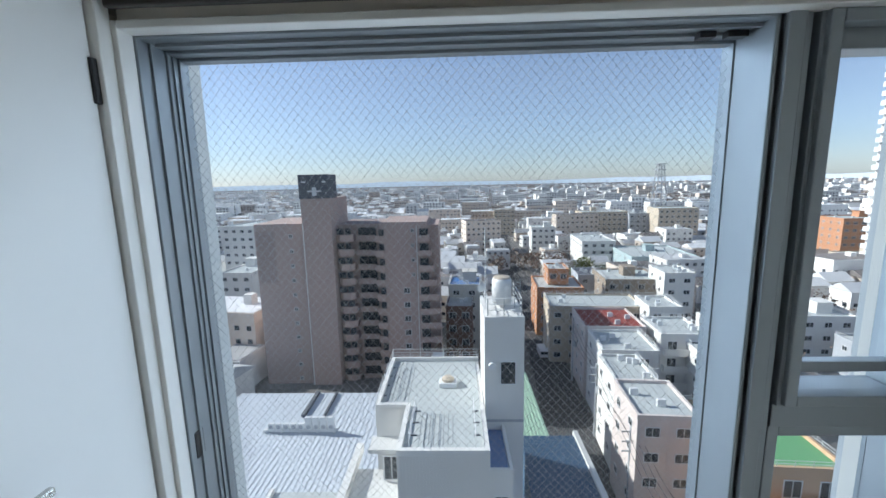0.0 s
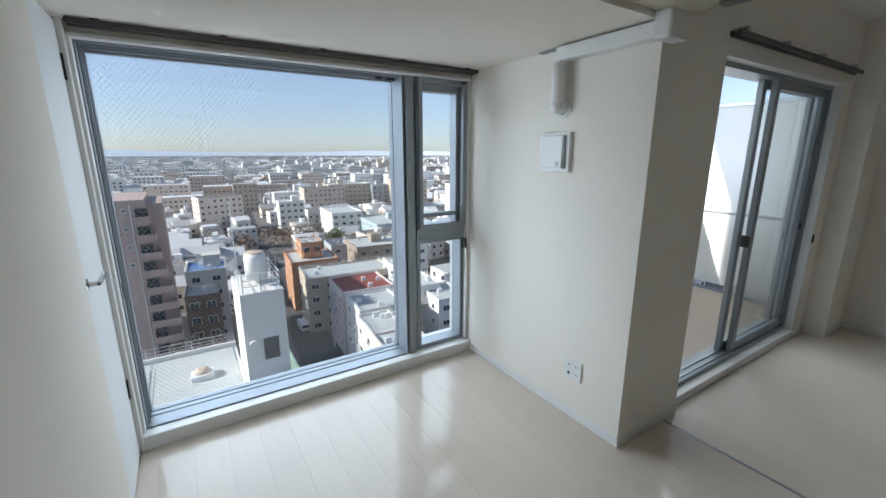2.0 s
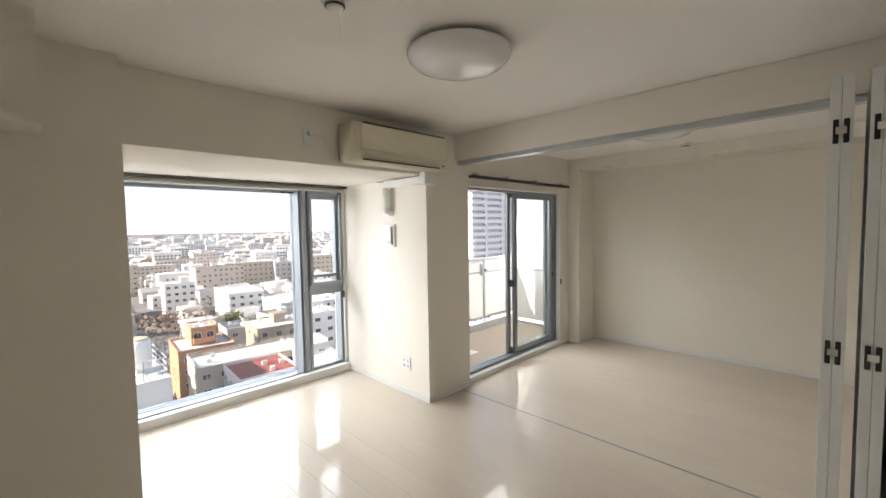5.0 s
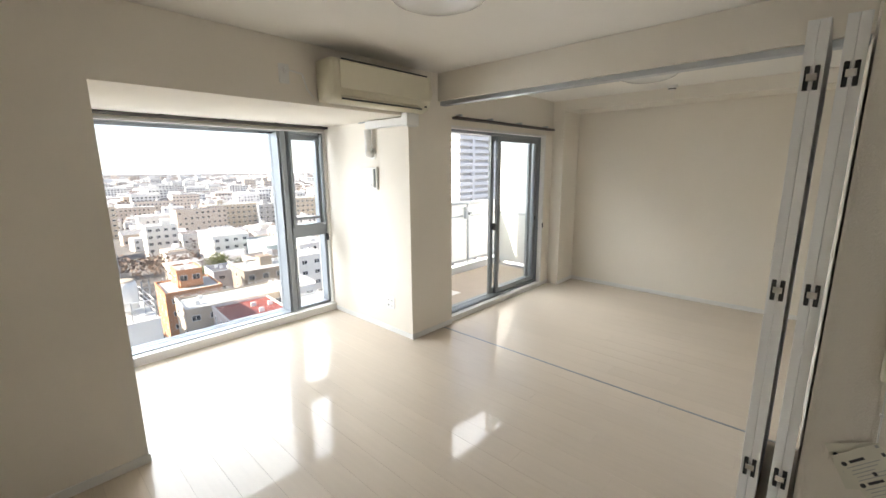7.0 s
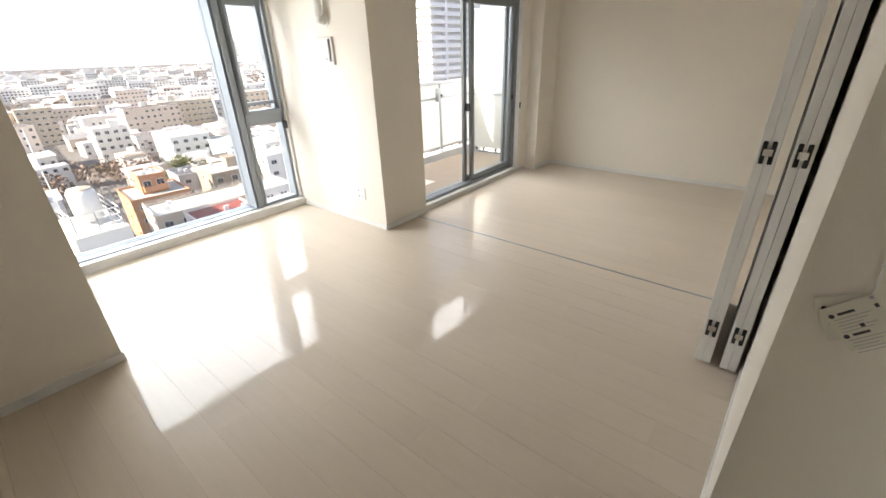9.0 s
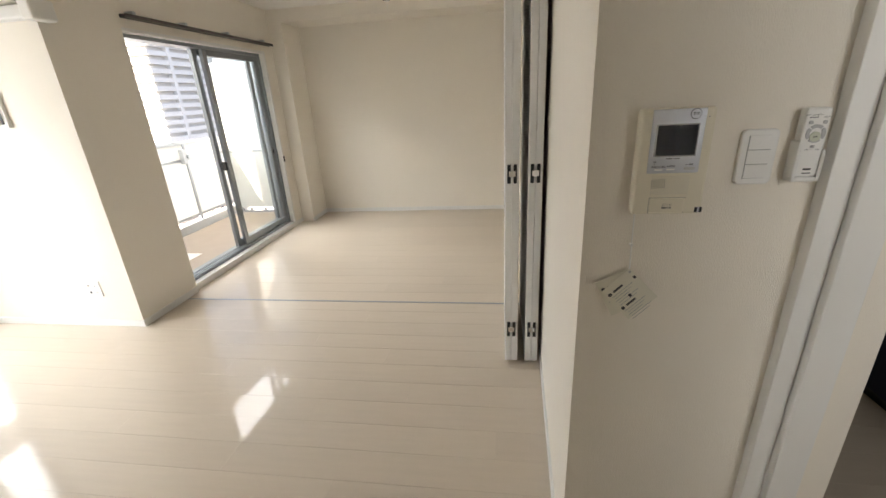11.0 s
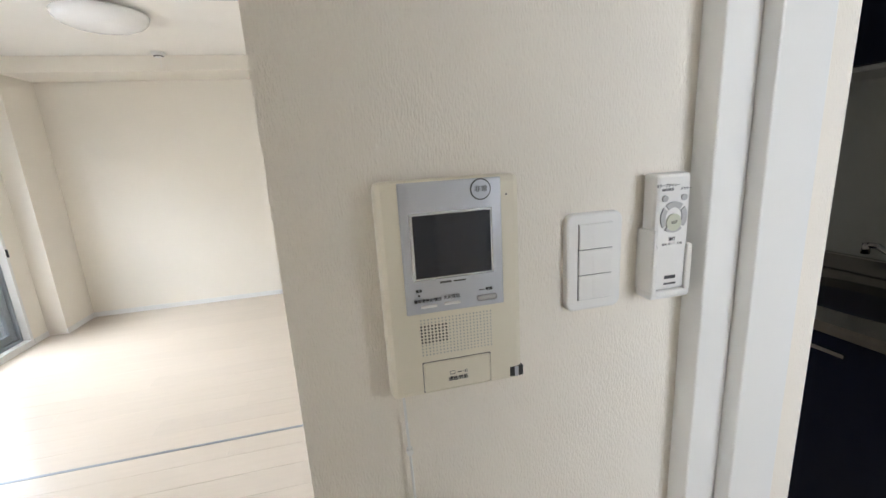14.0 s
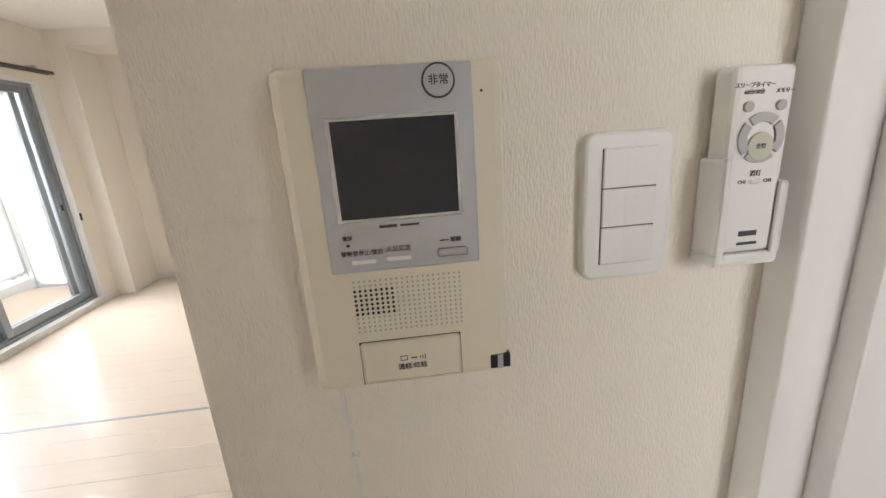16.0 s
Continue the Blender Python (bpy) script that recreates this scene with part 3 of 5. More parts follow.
part("gap", boxes((NX1 - .034, NX1 - .0215, -.397, -.391, 1.402, 1.57)), ALUGREY, vent)
part("mark", boxes((NX1 - .0432, NX1 - .042, -.37, -.35, 1.412, 1.437)), GREYBTN, vent)
out = thing("power_outlet", (NX1, -.54, .235), "white double wall outlet with aerial socket", "power outlet")
part("plate", boxes((NX1 - .008, NX1, -.60, -.48, .235, .355), bevel=.004), PLASTIC, out)
for y, z in ((-.565, .32), (-.565, .27)):
    for d in (-.006, .006):
        part("slot", boxes((NX1 - .0088, NX1 - .007, y + d - .0015, y + d + .0015, z - .006, z + .006)), BLACK, out)
part("aerial_socket", rod(bmesh.new(), (NX1 - .012, -.515, .32), (NX1 - .006, -.515, .32), .008, 12), CHROME, out)
part("phone_socket", boxes((NX1 - .0088, NX1 - .007, -.523, -.507, .26, .276)), BLACK, out)


# ---- ceiling things ----
def ceiling_lamp(x, y, r):
    ob = thing("ceiling_lamp", (x, y, CEIL - .1), "round white acrylic ceiling lamp switched off", "ceiling lamp", "ceiling lamps")
    smooth(part("shade", lathe([(r * .35, -.105), (r * .65, -.098), (r * .86, -.078), (r * .97, -.05), (r, -.028), (r * .98, -.022)], (x, y, CEIL)), SHADE, ob))
    part("base", lathe([(r * .72, -.03), (r * .72, -.001)], (x, y, CEIL)), PLASTIC, ob)


ceiling_lamp(.64, -2.12, .245)
ceiling_lamp(3.08, -2.265, .25)
for x, y in ((.0, -2.10), (4.08, -2.2)):
    det = thing("smoke_detector", (x, y, CEIL), "small round white smoke detector on the ceiling", "smoke detector", "smoke detectors")
    smooth(part("base", lathe([(.050, -.022), (.052, -.001)], (x, y, CEIL)), PLASTIC, det))
    smooth(part("sensor", lathe([(.012, -.046), (.028, -.042), (.036, -.032), (.036, -.022)], (x, y, CEIL)), PLASTIC, det))
    part("pull_cord", rod(bmesh.new(), (x + .02, y, CEIL - .13), (x + .02, y, CEIL - .03), .0015, 6), PLASTIC, det)
    part("dark_ring", lathe([(.030, -.039), (.037, -.035), (.037, -.031)], (x, y, CEIL)), BLACK, det)

# ---- intercom wall ----
def on_wall(u0, u1, v0, v1, d0, d1, at):
    """A box on the intercom wall: u to the right of at, v above it, d out from the wall."""
    return (IX - d1, IX - d0, at[0] - u1, at[0] - u0, at[1] + v0 * at[2], at[1] + v1 * at[2])


def lettering(text, size, u, v, d, at, mat, parent, align="CENTER"):
    """Flat raised letters on the intercom wall, made into a mesh."""
    cu = bpy.data.curves.new("lettering", "FONT")
    cu.body, cu.size, cu.extrude, cu.align_x, cu.align_y, cu.resolution_u = text, size, .0002, align, "CENTER", 3
    cu.offset = size * .012
    tmp = bpy.data.objects.new("lettering", cu)
    scene.collection.objects.link(tmp)
    me = bpy.data.meshes.new_from_object(tmp.evaluated_get(bpy.context.evaluated_depsgraph_get()))
    bpy.data.objects.remove(tmp)
    me.transform(Matrix(((0, 0, -1, IX - d), (-1, 0, 0, at[0] - u), (0, 1, 0, at[1] + v * at[2]), (0, 0, 0, 1))))
    me.materials.clear()
    me.materials.append(mat)
    ob = new("lettering", me)
    ob.parent = parent
    if parent.type == "EMPTY":
        ob.matrix_parent_inverse = Matrix.Translation(-parent.location)
    return ob


def disc(u, v, r, d0, d1, at, seg=20):
    return rod(bmesh.new(), (IX - d0, at[0] - u, at[1] + v * at[2]), (IX - d1, at[0] - u, at[1] + v * at[2]), r, seg)


def rounded_plate(u0, u1, v0, v1, depth, radius, edge, at):
    """A plate on the intercom wall with round corners and a soft front edge."""
    bm, rings = bmesh.new(), []
    for inset, d in ((0, 0), (0, depth - edge), (edge * .3, depth - edge * .3), (edge, depth)):
        ring = []
        for cu, cv, a0 in ((u1 - radius, v1 - radius, 0), (u0 + radius, v1 - radius, 90), (u0 + radius, v0 + radius, 180), (u1 - radius, v0 + radius, 270)):
            for k in range(7):
                a = radians(a0 + 15 * k)
                ring.append(bm.verts.new((IX - d, at[0] - cu - (radius - inset) * math.cos(a), at[1] + (cv + (radius - inset) * math.sin(a)) * at[2])))
        rings.append(ring)
    n = len(rings[0])
    for lo, hi in zip(rings, rings[1:]):
        for k in range(n):
            bm.faces.new((lo[k], lo[(k + 1) % n], hi[(k + 1) % n], hi[k]))
    bm.faces.new(rings[-1])
    return bm


A = (-3.627, 1.170, .95)
ic = thing("intercom", (IX, A[0] - .07, A[1]), "ivory wall intercom with a dark screen and silver panel", "intercom")
part("body", boxes(on_wall(-.001, .134, 0, .220, 0, .0278, A), bevel=.006), IVORY, ic)
A2, A3 = (A[0] + .0035, A[1] + .0035, A[2]), (A[0] + .007, A[1] + .003, A[2])
part("silver_panel", boxes(on_wall(.0230, .1185, .0865, .2145, .0270, .0295, A2), bevel=.0012), SILVER, ic)
part("screen_frame", boxes(on_wall(.031, .109, .1205, .1862, .029, .0305, A2), bevel=.0008), SILVERLITE, ic)
part("screen", boxes(on_wall(.0340, .1065, .1232, .1838, .0300, .0311, A2)), SCREEN, ic, "dark blank screen")
part("emergency_ring", disc(.0985, .2040, .0098, .029, .0306, A2, 32), INK, ic)
part("emergency_button", disc(.0985, .2040, .0086, .029, .0312, A2, 32), SILVER, ic)
lettering("非常", .0062, .0985, .2040, .0315, A2, INK, ic)
lettering("電源", .0030, .0355, .1105, .0298, A2, INK, ic)
part("power_lamp", disc(.0355, .1058, .0011, .029, .0298, A2, 10), INK, ic)
lettering("警報音停止/復旧", .0036, .0435, .1000, .0298, A2, INK, ic)
lettering("火災確定", .0040, .0665, .1010, .0298, A2, INK, ic)
lettering("解錠", .0036, .1035, .1040, .0298, A2, INK, ic)
part("name_mark", boxes(on_wall(.056, .067, .1158, .1178, .0294, .0297, A2), on_wall(.069, .081, .1160, .1175, .0294, .0297, A2)), INK, ic)
part("push_button", boxes(on_wall(.0365, .052, .0925, .0957, .029, .0312, A2), bevel=.001), PLASTIC, ic)
part("push_button", boxes(on_wall(.0585, .0745, .0930, .0962, .029, .0312, A2), bevel=.001), PLASTIC, ic)
part("push_button", boxes(on_wall(.091, .111, .0925, .0985, .029, .0312, A2), bevel=.002), GREYBTN, ic)
part("key_mark", boxes(on_wall(.093, .099, .1035, .1043, .0294, .0297, A2)), INK, ic)
bm, bm2 = bmesh.new(), bmesh.new()
for i, j in itertools.product(range(21), range(12)):
    u, v = .0355 + i * .00345, .0795 - j * .0034
    deep = i < 8 and 2 <= j < 8
    p = (IX - .0276, A2[0] - u, A2[1] + v * A2[2])
    rod(bm if deep else bm2, p, (IX - .0284, p[1], p[2]), .0010 if deep else .0007, 6)
part("speaker_hole_pattern", bm, BLACK, ic, "open speaker holes")
part("speaker_dimple_pattern", bm2, GREYBTN, ic, "shallow speaker dimples")
part("talk_button", boxes(on_wall(.038, .106, .0015, .034, .0275, .0295, A3), bevel=.002), IVORY, ic)
part("talk_gap", boxes(on_wall(.0375, .1065, .0011, .0345, .0270, .0282, A3)), INK, ic)
lettering("通話/終話", .0047, .072, .0125, .0298, A3, INK, ic)
part("talk_mark", boxes(on_wall(.064, .069, .0175, .0180, .0294, .0297, A3), on_wall(.064, .0645, .018, .0212, .0294, .0297, A3), on_wall(.0685, .069, .018, .0212, .0294, .0297, A3), on_wall(.0645, .0685, .0208, .0213, .0294, .0297, A3), on_wall(.0715, .0755, .0185, .0195, .0294, .0297, A3)), INK, ic)
for k in range(3):
    part("sound_mark", boxes(on_wall(.0775 + k * .0016, .0781 + k * .0016, .0180 - k * .0005, .0200 + k * .0005, .0294, .0297, A3)), INK, ic)
part("key_slot", boxes(on_wall(.1270, .1415, .0010, .0125, .0200, .0286, A3), bevel=.001), BLACK, ic)
# Silver strip laid on the black slot as a fixed highlight.
part("key_glint", boxes(on_wall(.1320, .1360, .0012, .0123, .0284, .0288, A3)), SILVER, ic)
part("microphone", disc(.1275, .1975, .0009, .0270, .0281, A3, 8), INK, ic)

cord = thing("emergency_cord", (IX - .012, A[0] - .022, A[1] - .16), "thin white pull cord with a printed tag", "pull cord")
bm = rod(bmesh.new(), (IX - .012, A[0] - .011, A[1] + .002), (IX - .008, A[0] - .013, A[1] - .073), .0014, 6)
rod(bm, (IX - .008, A[0] - .013, A[1] - .073), (IX - .012, A[0] - .014, A[1] - .133), .0014, 6)
part("cord", bm, PLASTIC, cord)
part("knot", disc(.013, -.077, .0035, .004, .011, A, 10), PLASTIC, cord)
HANG = Matrix.Translation((IX - .014, A[0] - .014, A[1] - .134)) @ Matrix(((0, 0, -1, 0), (-1, 0, 0, 0), (0, 1, 0, 0), (0, 0, 0, 1)))


def tag_card(turn, lean, lift, lines):
    """A printed card that hangs by one corner: a sheet, headings, dots and small lines."""
    place = HANG @ pose(0, 0, lift, 0, lean, turn) @ Matrix.Scale(1.08, 4)

    def sheet(*rows):
        bm = boxes(*rows)
        bmesh.ops.transform(bm, matrix=place, verts=bm.verts)
        return bm

    card = part("tag", sheet((-.072, .004, -.084, .004, 0, .0007)), PAPER, cord, "cream printed instruction tag")
    part("eyelet", sheet((-.0035, .0015, -.0035, .0015, .0007, .0012)), GREYBTN, card)
    for v in lines:
        part("printed_heading", sheet((-.054, -.030, v, v + .0048, .0007, .0010)), INK, card)
        ring = rod(bmesh.new(), (-.063, v + .002, .0007), (-.063, v + .002, .0011), .0042, 12)
        rod(ring, (-.063, v + .002, .0011), (-.063, v + .002, .0012), .002, 8)
        bmesh.ops.transform(ring, matrix=place, verts=ring.verts)
        part("printed_dot", ring, INK, card)
        small = [(-.064 + .003 * (k % 2), -.012 - .008 * (k % 3), v - .007 - k * .0062, v - .0058 - k * .0062, .0007, .0009) for k in range(5)]
        part("printed_line", sheet(*small), GREYBTN, card)
    part("printed_mark", sheet((-.037, -.031, -.046, -.039, .0007, .0010)), INK, card)
    part("printed_mark", sheet((-.004, .001, -.020, -.013, .0007, .0010)), INK, card)


tag_card(27, 0, -.0035, (-.020,))
tag_card(44, 4, 0, (-.016, -.058))

B = (-3.822, 1.2245, .955)
sw = thing("light_switch", (IX, B[0] - .033, B[1]), "white three-gang rocker light switch on the wall", "light switch")
bm = rounded_plate(0, .066, 0, .112, .008, .010, .0025, B)
part("plate", bm, PLASTIC, sw)
part("switch_bed", boxes(on_wall(.0128, .0532, .0128, .1002, .006, .0084, B)), INK, sw)
for k in range(3):
    v = .0133 + k * .0293
    rk = part("rocker", boxes(on_wall(.0133, .0527, v, v + .0285, .0078, .0100, B), bevel=.0008), PLASTIC, sw)
    rows = [on_wall(.030, .050, v + .002 + i * .0017, v + .0028 + i * .0017, .0099, .0103, B) for i in range(15)]
    part("rocker_rib", boxes(*rows), PLASTIC, rk)

C = (-3.909, 1.229, .94)
rm = thing("remote_control", (IX, C[0] - .03, C[1]), "white lamp remote control in its wall holder", "remote control")
part("holder_tray", boxes(on_wall(.0035, .0530, .002, .012, 0, .0258, C), bevel=.003), PLASTIC, rm)
part("holder_side", boxes(on_wall(.003, .007, .010, .085, 0, .027, C), bevel=.003), PLASTIC, rm)
part("holder_side", boxes(on_wall(.0485, .0535, .010, .066, 0, .027, C), bevel=.003), PLASTIC, rm)
part("holder_front", boxes(on_wall(.004, .0105, .004, .066, .0225, .0262, C), on_wall(.0470, .0530, .004, .066, .0225, .0262, C), on_wall(.0105, .0470, .004, .0125, .0225, .0262, C), bevel=.0022), PLASTIC, rm)
part("handset", boxes(on_wall(.0065, .0495, .012, .147, .002, .023, C), bevel=.004), PLASTIC, rm)
CEN = (.0285, .092)
bm = bmesh.new()
for q in range(4):
    a0 = math.pi / 4 + q * math.pi / 2 + .10
    n = 8
    inner = [(CEN[0] + .0105 * math.cos(a0 + (math.pi / 2 - .2) * k / n), CEN[1] + .0105 * math.sin(a0 + (math.pi / 2 - .2) * k / n)) for k in range(n + 1)]
    outer = [(CEN[0] + .0165 * math.cos(a0 + (math.pi / 2 - .2) * k / n), CEN[1] + .0165 * math.sin(a0 + (math.pi / 2 - .2) * k / n)) for k in range(n + 1)]
    lo = [[bm.verts.new((IX - d, C[0] - u, C[1] + v)) for u, v in inner + outer[::-1]] for d in (.0225, .0245)]
    bm.faces.new(lo[1])
    m = len(lo[0])
    for k in range(m):
        bm.faces.new((lo[0][k], lo[0][(k + 1) % m], lo[1][(k + 1) % m], lo[1][k]))
part("ring_button", bm, GREYBTN, rm, "grey ring of four buttons")
part("centre_button", disc(CEN[0], CEN[1], .0092, .0225, .0248, C, 28), material("pale_green_button", (0.55, 0.57, 0.45), 0.45), rm, "pale green centre button")
for u in (.0165, .0400):
    part("round_button", disc(u, .1195, .0034, .0225, .0248, C, 16), GREYBTN, rm)
part("slide_switch", boxes(on_wall(.0245, .0325, .0655, .0685, .0225, .0247, C), bevel=.001), PLASTIC, rm)
lettering("スリープタイマー", .0036, .020, .1335, .0232, C, INK, rm)
lettering("60分/30分", .0034, .020, .1290, .0232, C, INK, rm)
lettering("メモリー", .0034, .0420, .1290, .0232, C, INK, rm)
lettering("保安灯", .0036, .0285, .1115, .0232, C, INK, rm)
lettering("全灯", .0038, CEN[0], CEN[1], .0249, C, INK, rm)
lettering("消灯", .0044, .0285, .0725, .0232, C, INK, rm)
lettering("CH1", .0032, .0195, .0668, .0232, C, INK, rm)
lettering("CH2", .0032, .0385, .0668, .0232, C, INK, rm)
part("maker_mark", boxes(on_wall(.022, .036, .0255, .0295, .0228, .0233, C), on_wall(.0215, .037, .0185, .0207, .0228, .0233, C)), INK, rm)

# ---- balcony ----
structure("balcony_floor", boxes((2.15, 4.95, -.62, .66, -.25, -.05)), BALFLOOR, "grey vinyl balcony floor", "balcony floor")
# Slab overhead is unseen and added to shade the balcony.
structure("balcony_ceiling", boxes((2.15, 4.95, -.62, .75, 2.40, 2.58)), CONCRETE, "unseen concrete slab added to shade the balcony", "ceiling")
structure("balcony_kerb", boxes((2.15, 4.95, .52, .66, -.05, .07), bevel=.008), CONCRETE, "pale concrete kerb under the balcony parapet", "kerb")
parapet = thing("balcony_parapet", (3.5, .58, .07), "white balcony parapet with frosted panels and metal rails", "parapet")
part("top_rail", boxes((2.15, 4.90, .55, .615, 1.03, 1.07), bevel=.008), ALU, parapet)
part("mid_rail", boxes((2.15, 4.90, .565, .595, .83, .855), bevel=.004), ALU, parapet)
part("low_rail", boxes((2.15, 4.90, .565, .595, .12, .15), bevel=.004), ALU, parapet)
for x in (2.2, 3.15, 4.10, 4.86):
    part("post", boxes((x, x + .035, .56, .60, .05, 1.04), bevel=.004), ALU, parapet)
for x0, x1 in ((2.24, 3.15), (3.19, 4.10), (4.14, 4.86)):
    part("panel", boxes((x0, x1, .575, .585, .15, .83)), FROST, parapet)
    part("panel", boxes((x0, x1, .575, .585, .855, 1.03)), FROST, parapet)
part("bracket", boxes((4.0, 4.05, .50, .56, .80, .98), (4.06, 4.12, .48, .56, .86, .90), bevel=.006), ALU, parapet)
hatch = thing("escape_hatch", (2.72, .05, -.05), "pale steel escape hatch with a dark rim on the balcony floor", "hatch")
part("rim", boxes((2.40, 3.04, -.24, .36, -.05, -.022), bevel=.004), BLACK, hatch, "dark rubber rim")
part("lid", boxes((2.41, 3.03, -.23, .35, -.022, .0), bevel=.006), PLASTIC, hatch)
part("lid_handle", boxes((2.66, 2.78, -.20, -.17, .0, .012), bevel=.003), STEEL, hatch)
screen = thing("balcony_partition", (4.88, 0, -.05), "white fire partition board at the end of the balcony", "partition")
part("board", boxes((4.88, 4.90, -.55, .50, .02, 1.95)), DOORWHITE, screen)
part("partition_frame", boxes((4.87, 4.91, -.60, -.55, -.05, 2.2), (4.87, 4.91, .50, .55, -.05, 2.2), (4.87, 4.91, -.55, .50, 1.95, 1.99), (4.87, 4.91, -.55, .50, .82, .85), bevel=.004), ALU, screen)
mat_ = thing("drain_board", (2.62, -.33, -.05), "dark flat board lying on the balcony floor", "board")
part("slab", boxes((2.45, 2.80, -.45, -.22, -.05, -.022), bevel=.004), BLACK, mat_)
part("slab_top", boxes((2.46, 2.79, -.44, -.23, -.022, -.010), bevel=.003), BALFLOOR, mat_)

# ---- outside ----
GZ = -38.0


def paint(name, c, r=.85, v=.10, s=.5, **k):
    return material(name, c, r, vary=v, scale=s, **k)


WHITEWALL = paint("white_render", (.70, .69, .66))
BEIGE = paint("beige_tile", (.50, .43, .34))
PINKWALL = paint("pale_pink_render", (.60, .53, .50))
GREYWALL = paint("grey_siding", (.38, .40, .43))
BROWNWALL = paint("brown_grey_tile", (.30, .25, .20))
TEALWALL = paint("pale_teal_metal", (.38, .47, .48))
ORANGE = paint("orange_tile", (.46, .23, .125))
ORANGEPALE = paint("pale_orange_tile", (.55, .36, .22))
DARKBROWN = paint("dark_brown_tile", (.14, .085, .07))
BLUEROOF = paint("blue_sheet", (.08, .19, .42))
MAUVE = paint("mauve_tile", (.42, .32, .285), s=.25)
# Darker copy of the mauve tile, with the recess shade in its colour.
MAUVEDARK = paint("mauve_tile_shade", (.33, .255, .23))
ROOFGREY = paint("roof_membrane", (.45, .48, .475))
ROOFDARK = paint("slate_roof", (.09, .10, .12))
ROOFRED = paint("red_roof", (.25, .06, .05))
METALROOF = paint("ribbed_metal_roof", (.58, .62, .66), r=.6)
GREENROOF = paint("green_roof", (.12, .32, .14))
PALEGREEN = paint("pale_green_roof", (.36, .50, .38))
ROAD = paint("asphalt", (.055, .056, .06), s=.2)
GROUND = paint("town_ground", (.15, .145, .14), v=.35, s=.05)
TOWN = paint("town_walls", (.80, .785, .75), island=.18)
TOWNWARM = paint("town_warm_walls", (.62, .53, .45), island=.28)
TOWNROOF = paint("town_roofs", (.55, .56, .57), island=.36)
TOWNDARK = paint("town_dark_roofs", (.17, .155, .15), island=.35)
WINDARK = material("far_window_glass", (.035, .045, .055), .15, vary=.2)
BARK = paint("bare_branches", (.17, .12, .09))
LEAF = paint("evergreen_leaves", (.09, .11, .03), s=2, island=.04)
RAILW = material("white_railing", (.70, .71, .71), .5)

structure("ground", boxes((-4500, 4500, -60, 4900, GZ - 1, GZ)), GROUND, "ground of the town far below", "ground")
structure("road", prism([(9, 20), (19, 20), (23.5, 75), (27, 175), (48, 420), (43, 420), (22.3, 175), (15.5, 75)], GZ - .3, GZ + .12), ROAD, "asphalt street running away between the buildings", "road")


def window_mesh(w, h, frame=RAILW):
    """A framed pane for a far facade that looks towards -y, in front of its wall."""
    bm = bmesh.new()
    f = min(.09, w * .12)
    for r in ((-w / 2, -w / 2 + f, -.06, .02, 0, h), (w / 2 - f, w / 2, -.06, .02, 0, h), (-w / 2 + f, w / 2 - f, -.06, .02, 0, f), (-w / 2 + f, w / 2 - f, -.06, .02, h - f, h), (-.03, .03, -.055, .02, f, h - f)):
        box(bm, *r)
    n = len(bm.faces)
    box(bm, -w / 2 + f, w / 2 - f, -.02, .01, f, h - f)
    me = bpy.data.meshes.new("window")
    bm.to_mesh(me)
    bm.free()
    me.materials.append(frame)
    me.materials.append(WINDARK)
    for p in list(me.polygons)[n:]:
        p.material_index = 1
    return me


WINDOWS = {}


def put_window(parent, x, y, z, w, h, turn=0, name="window", frame_mat=RAILW):
    key = (round(w, 1), round(h, 1), frame_mat.name)
    if key not in WINDOWS:
        WINDOWS[key] = window_mesh(key[0], key[1], frame_mat)
    ob = new(name, WINDOWS[key])
    ob.parent = parent
    ob.matrix_parent_inverse = Matrix.Translation(-parent.location)
    ob.matrix_basis = pose(x, y, z, 0, 0, turn)
    return ob


count = itertools.count()


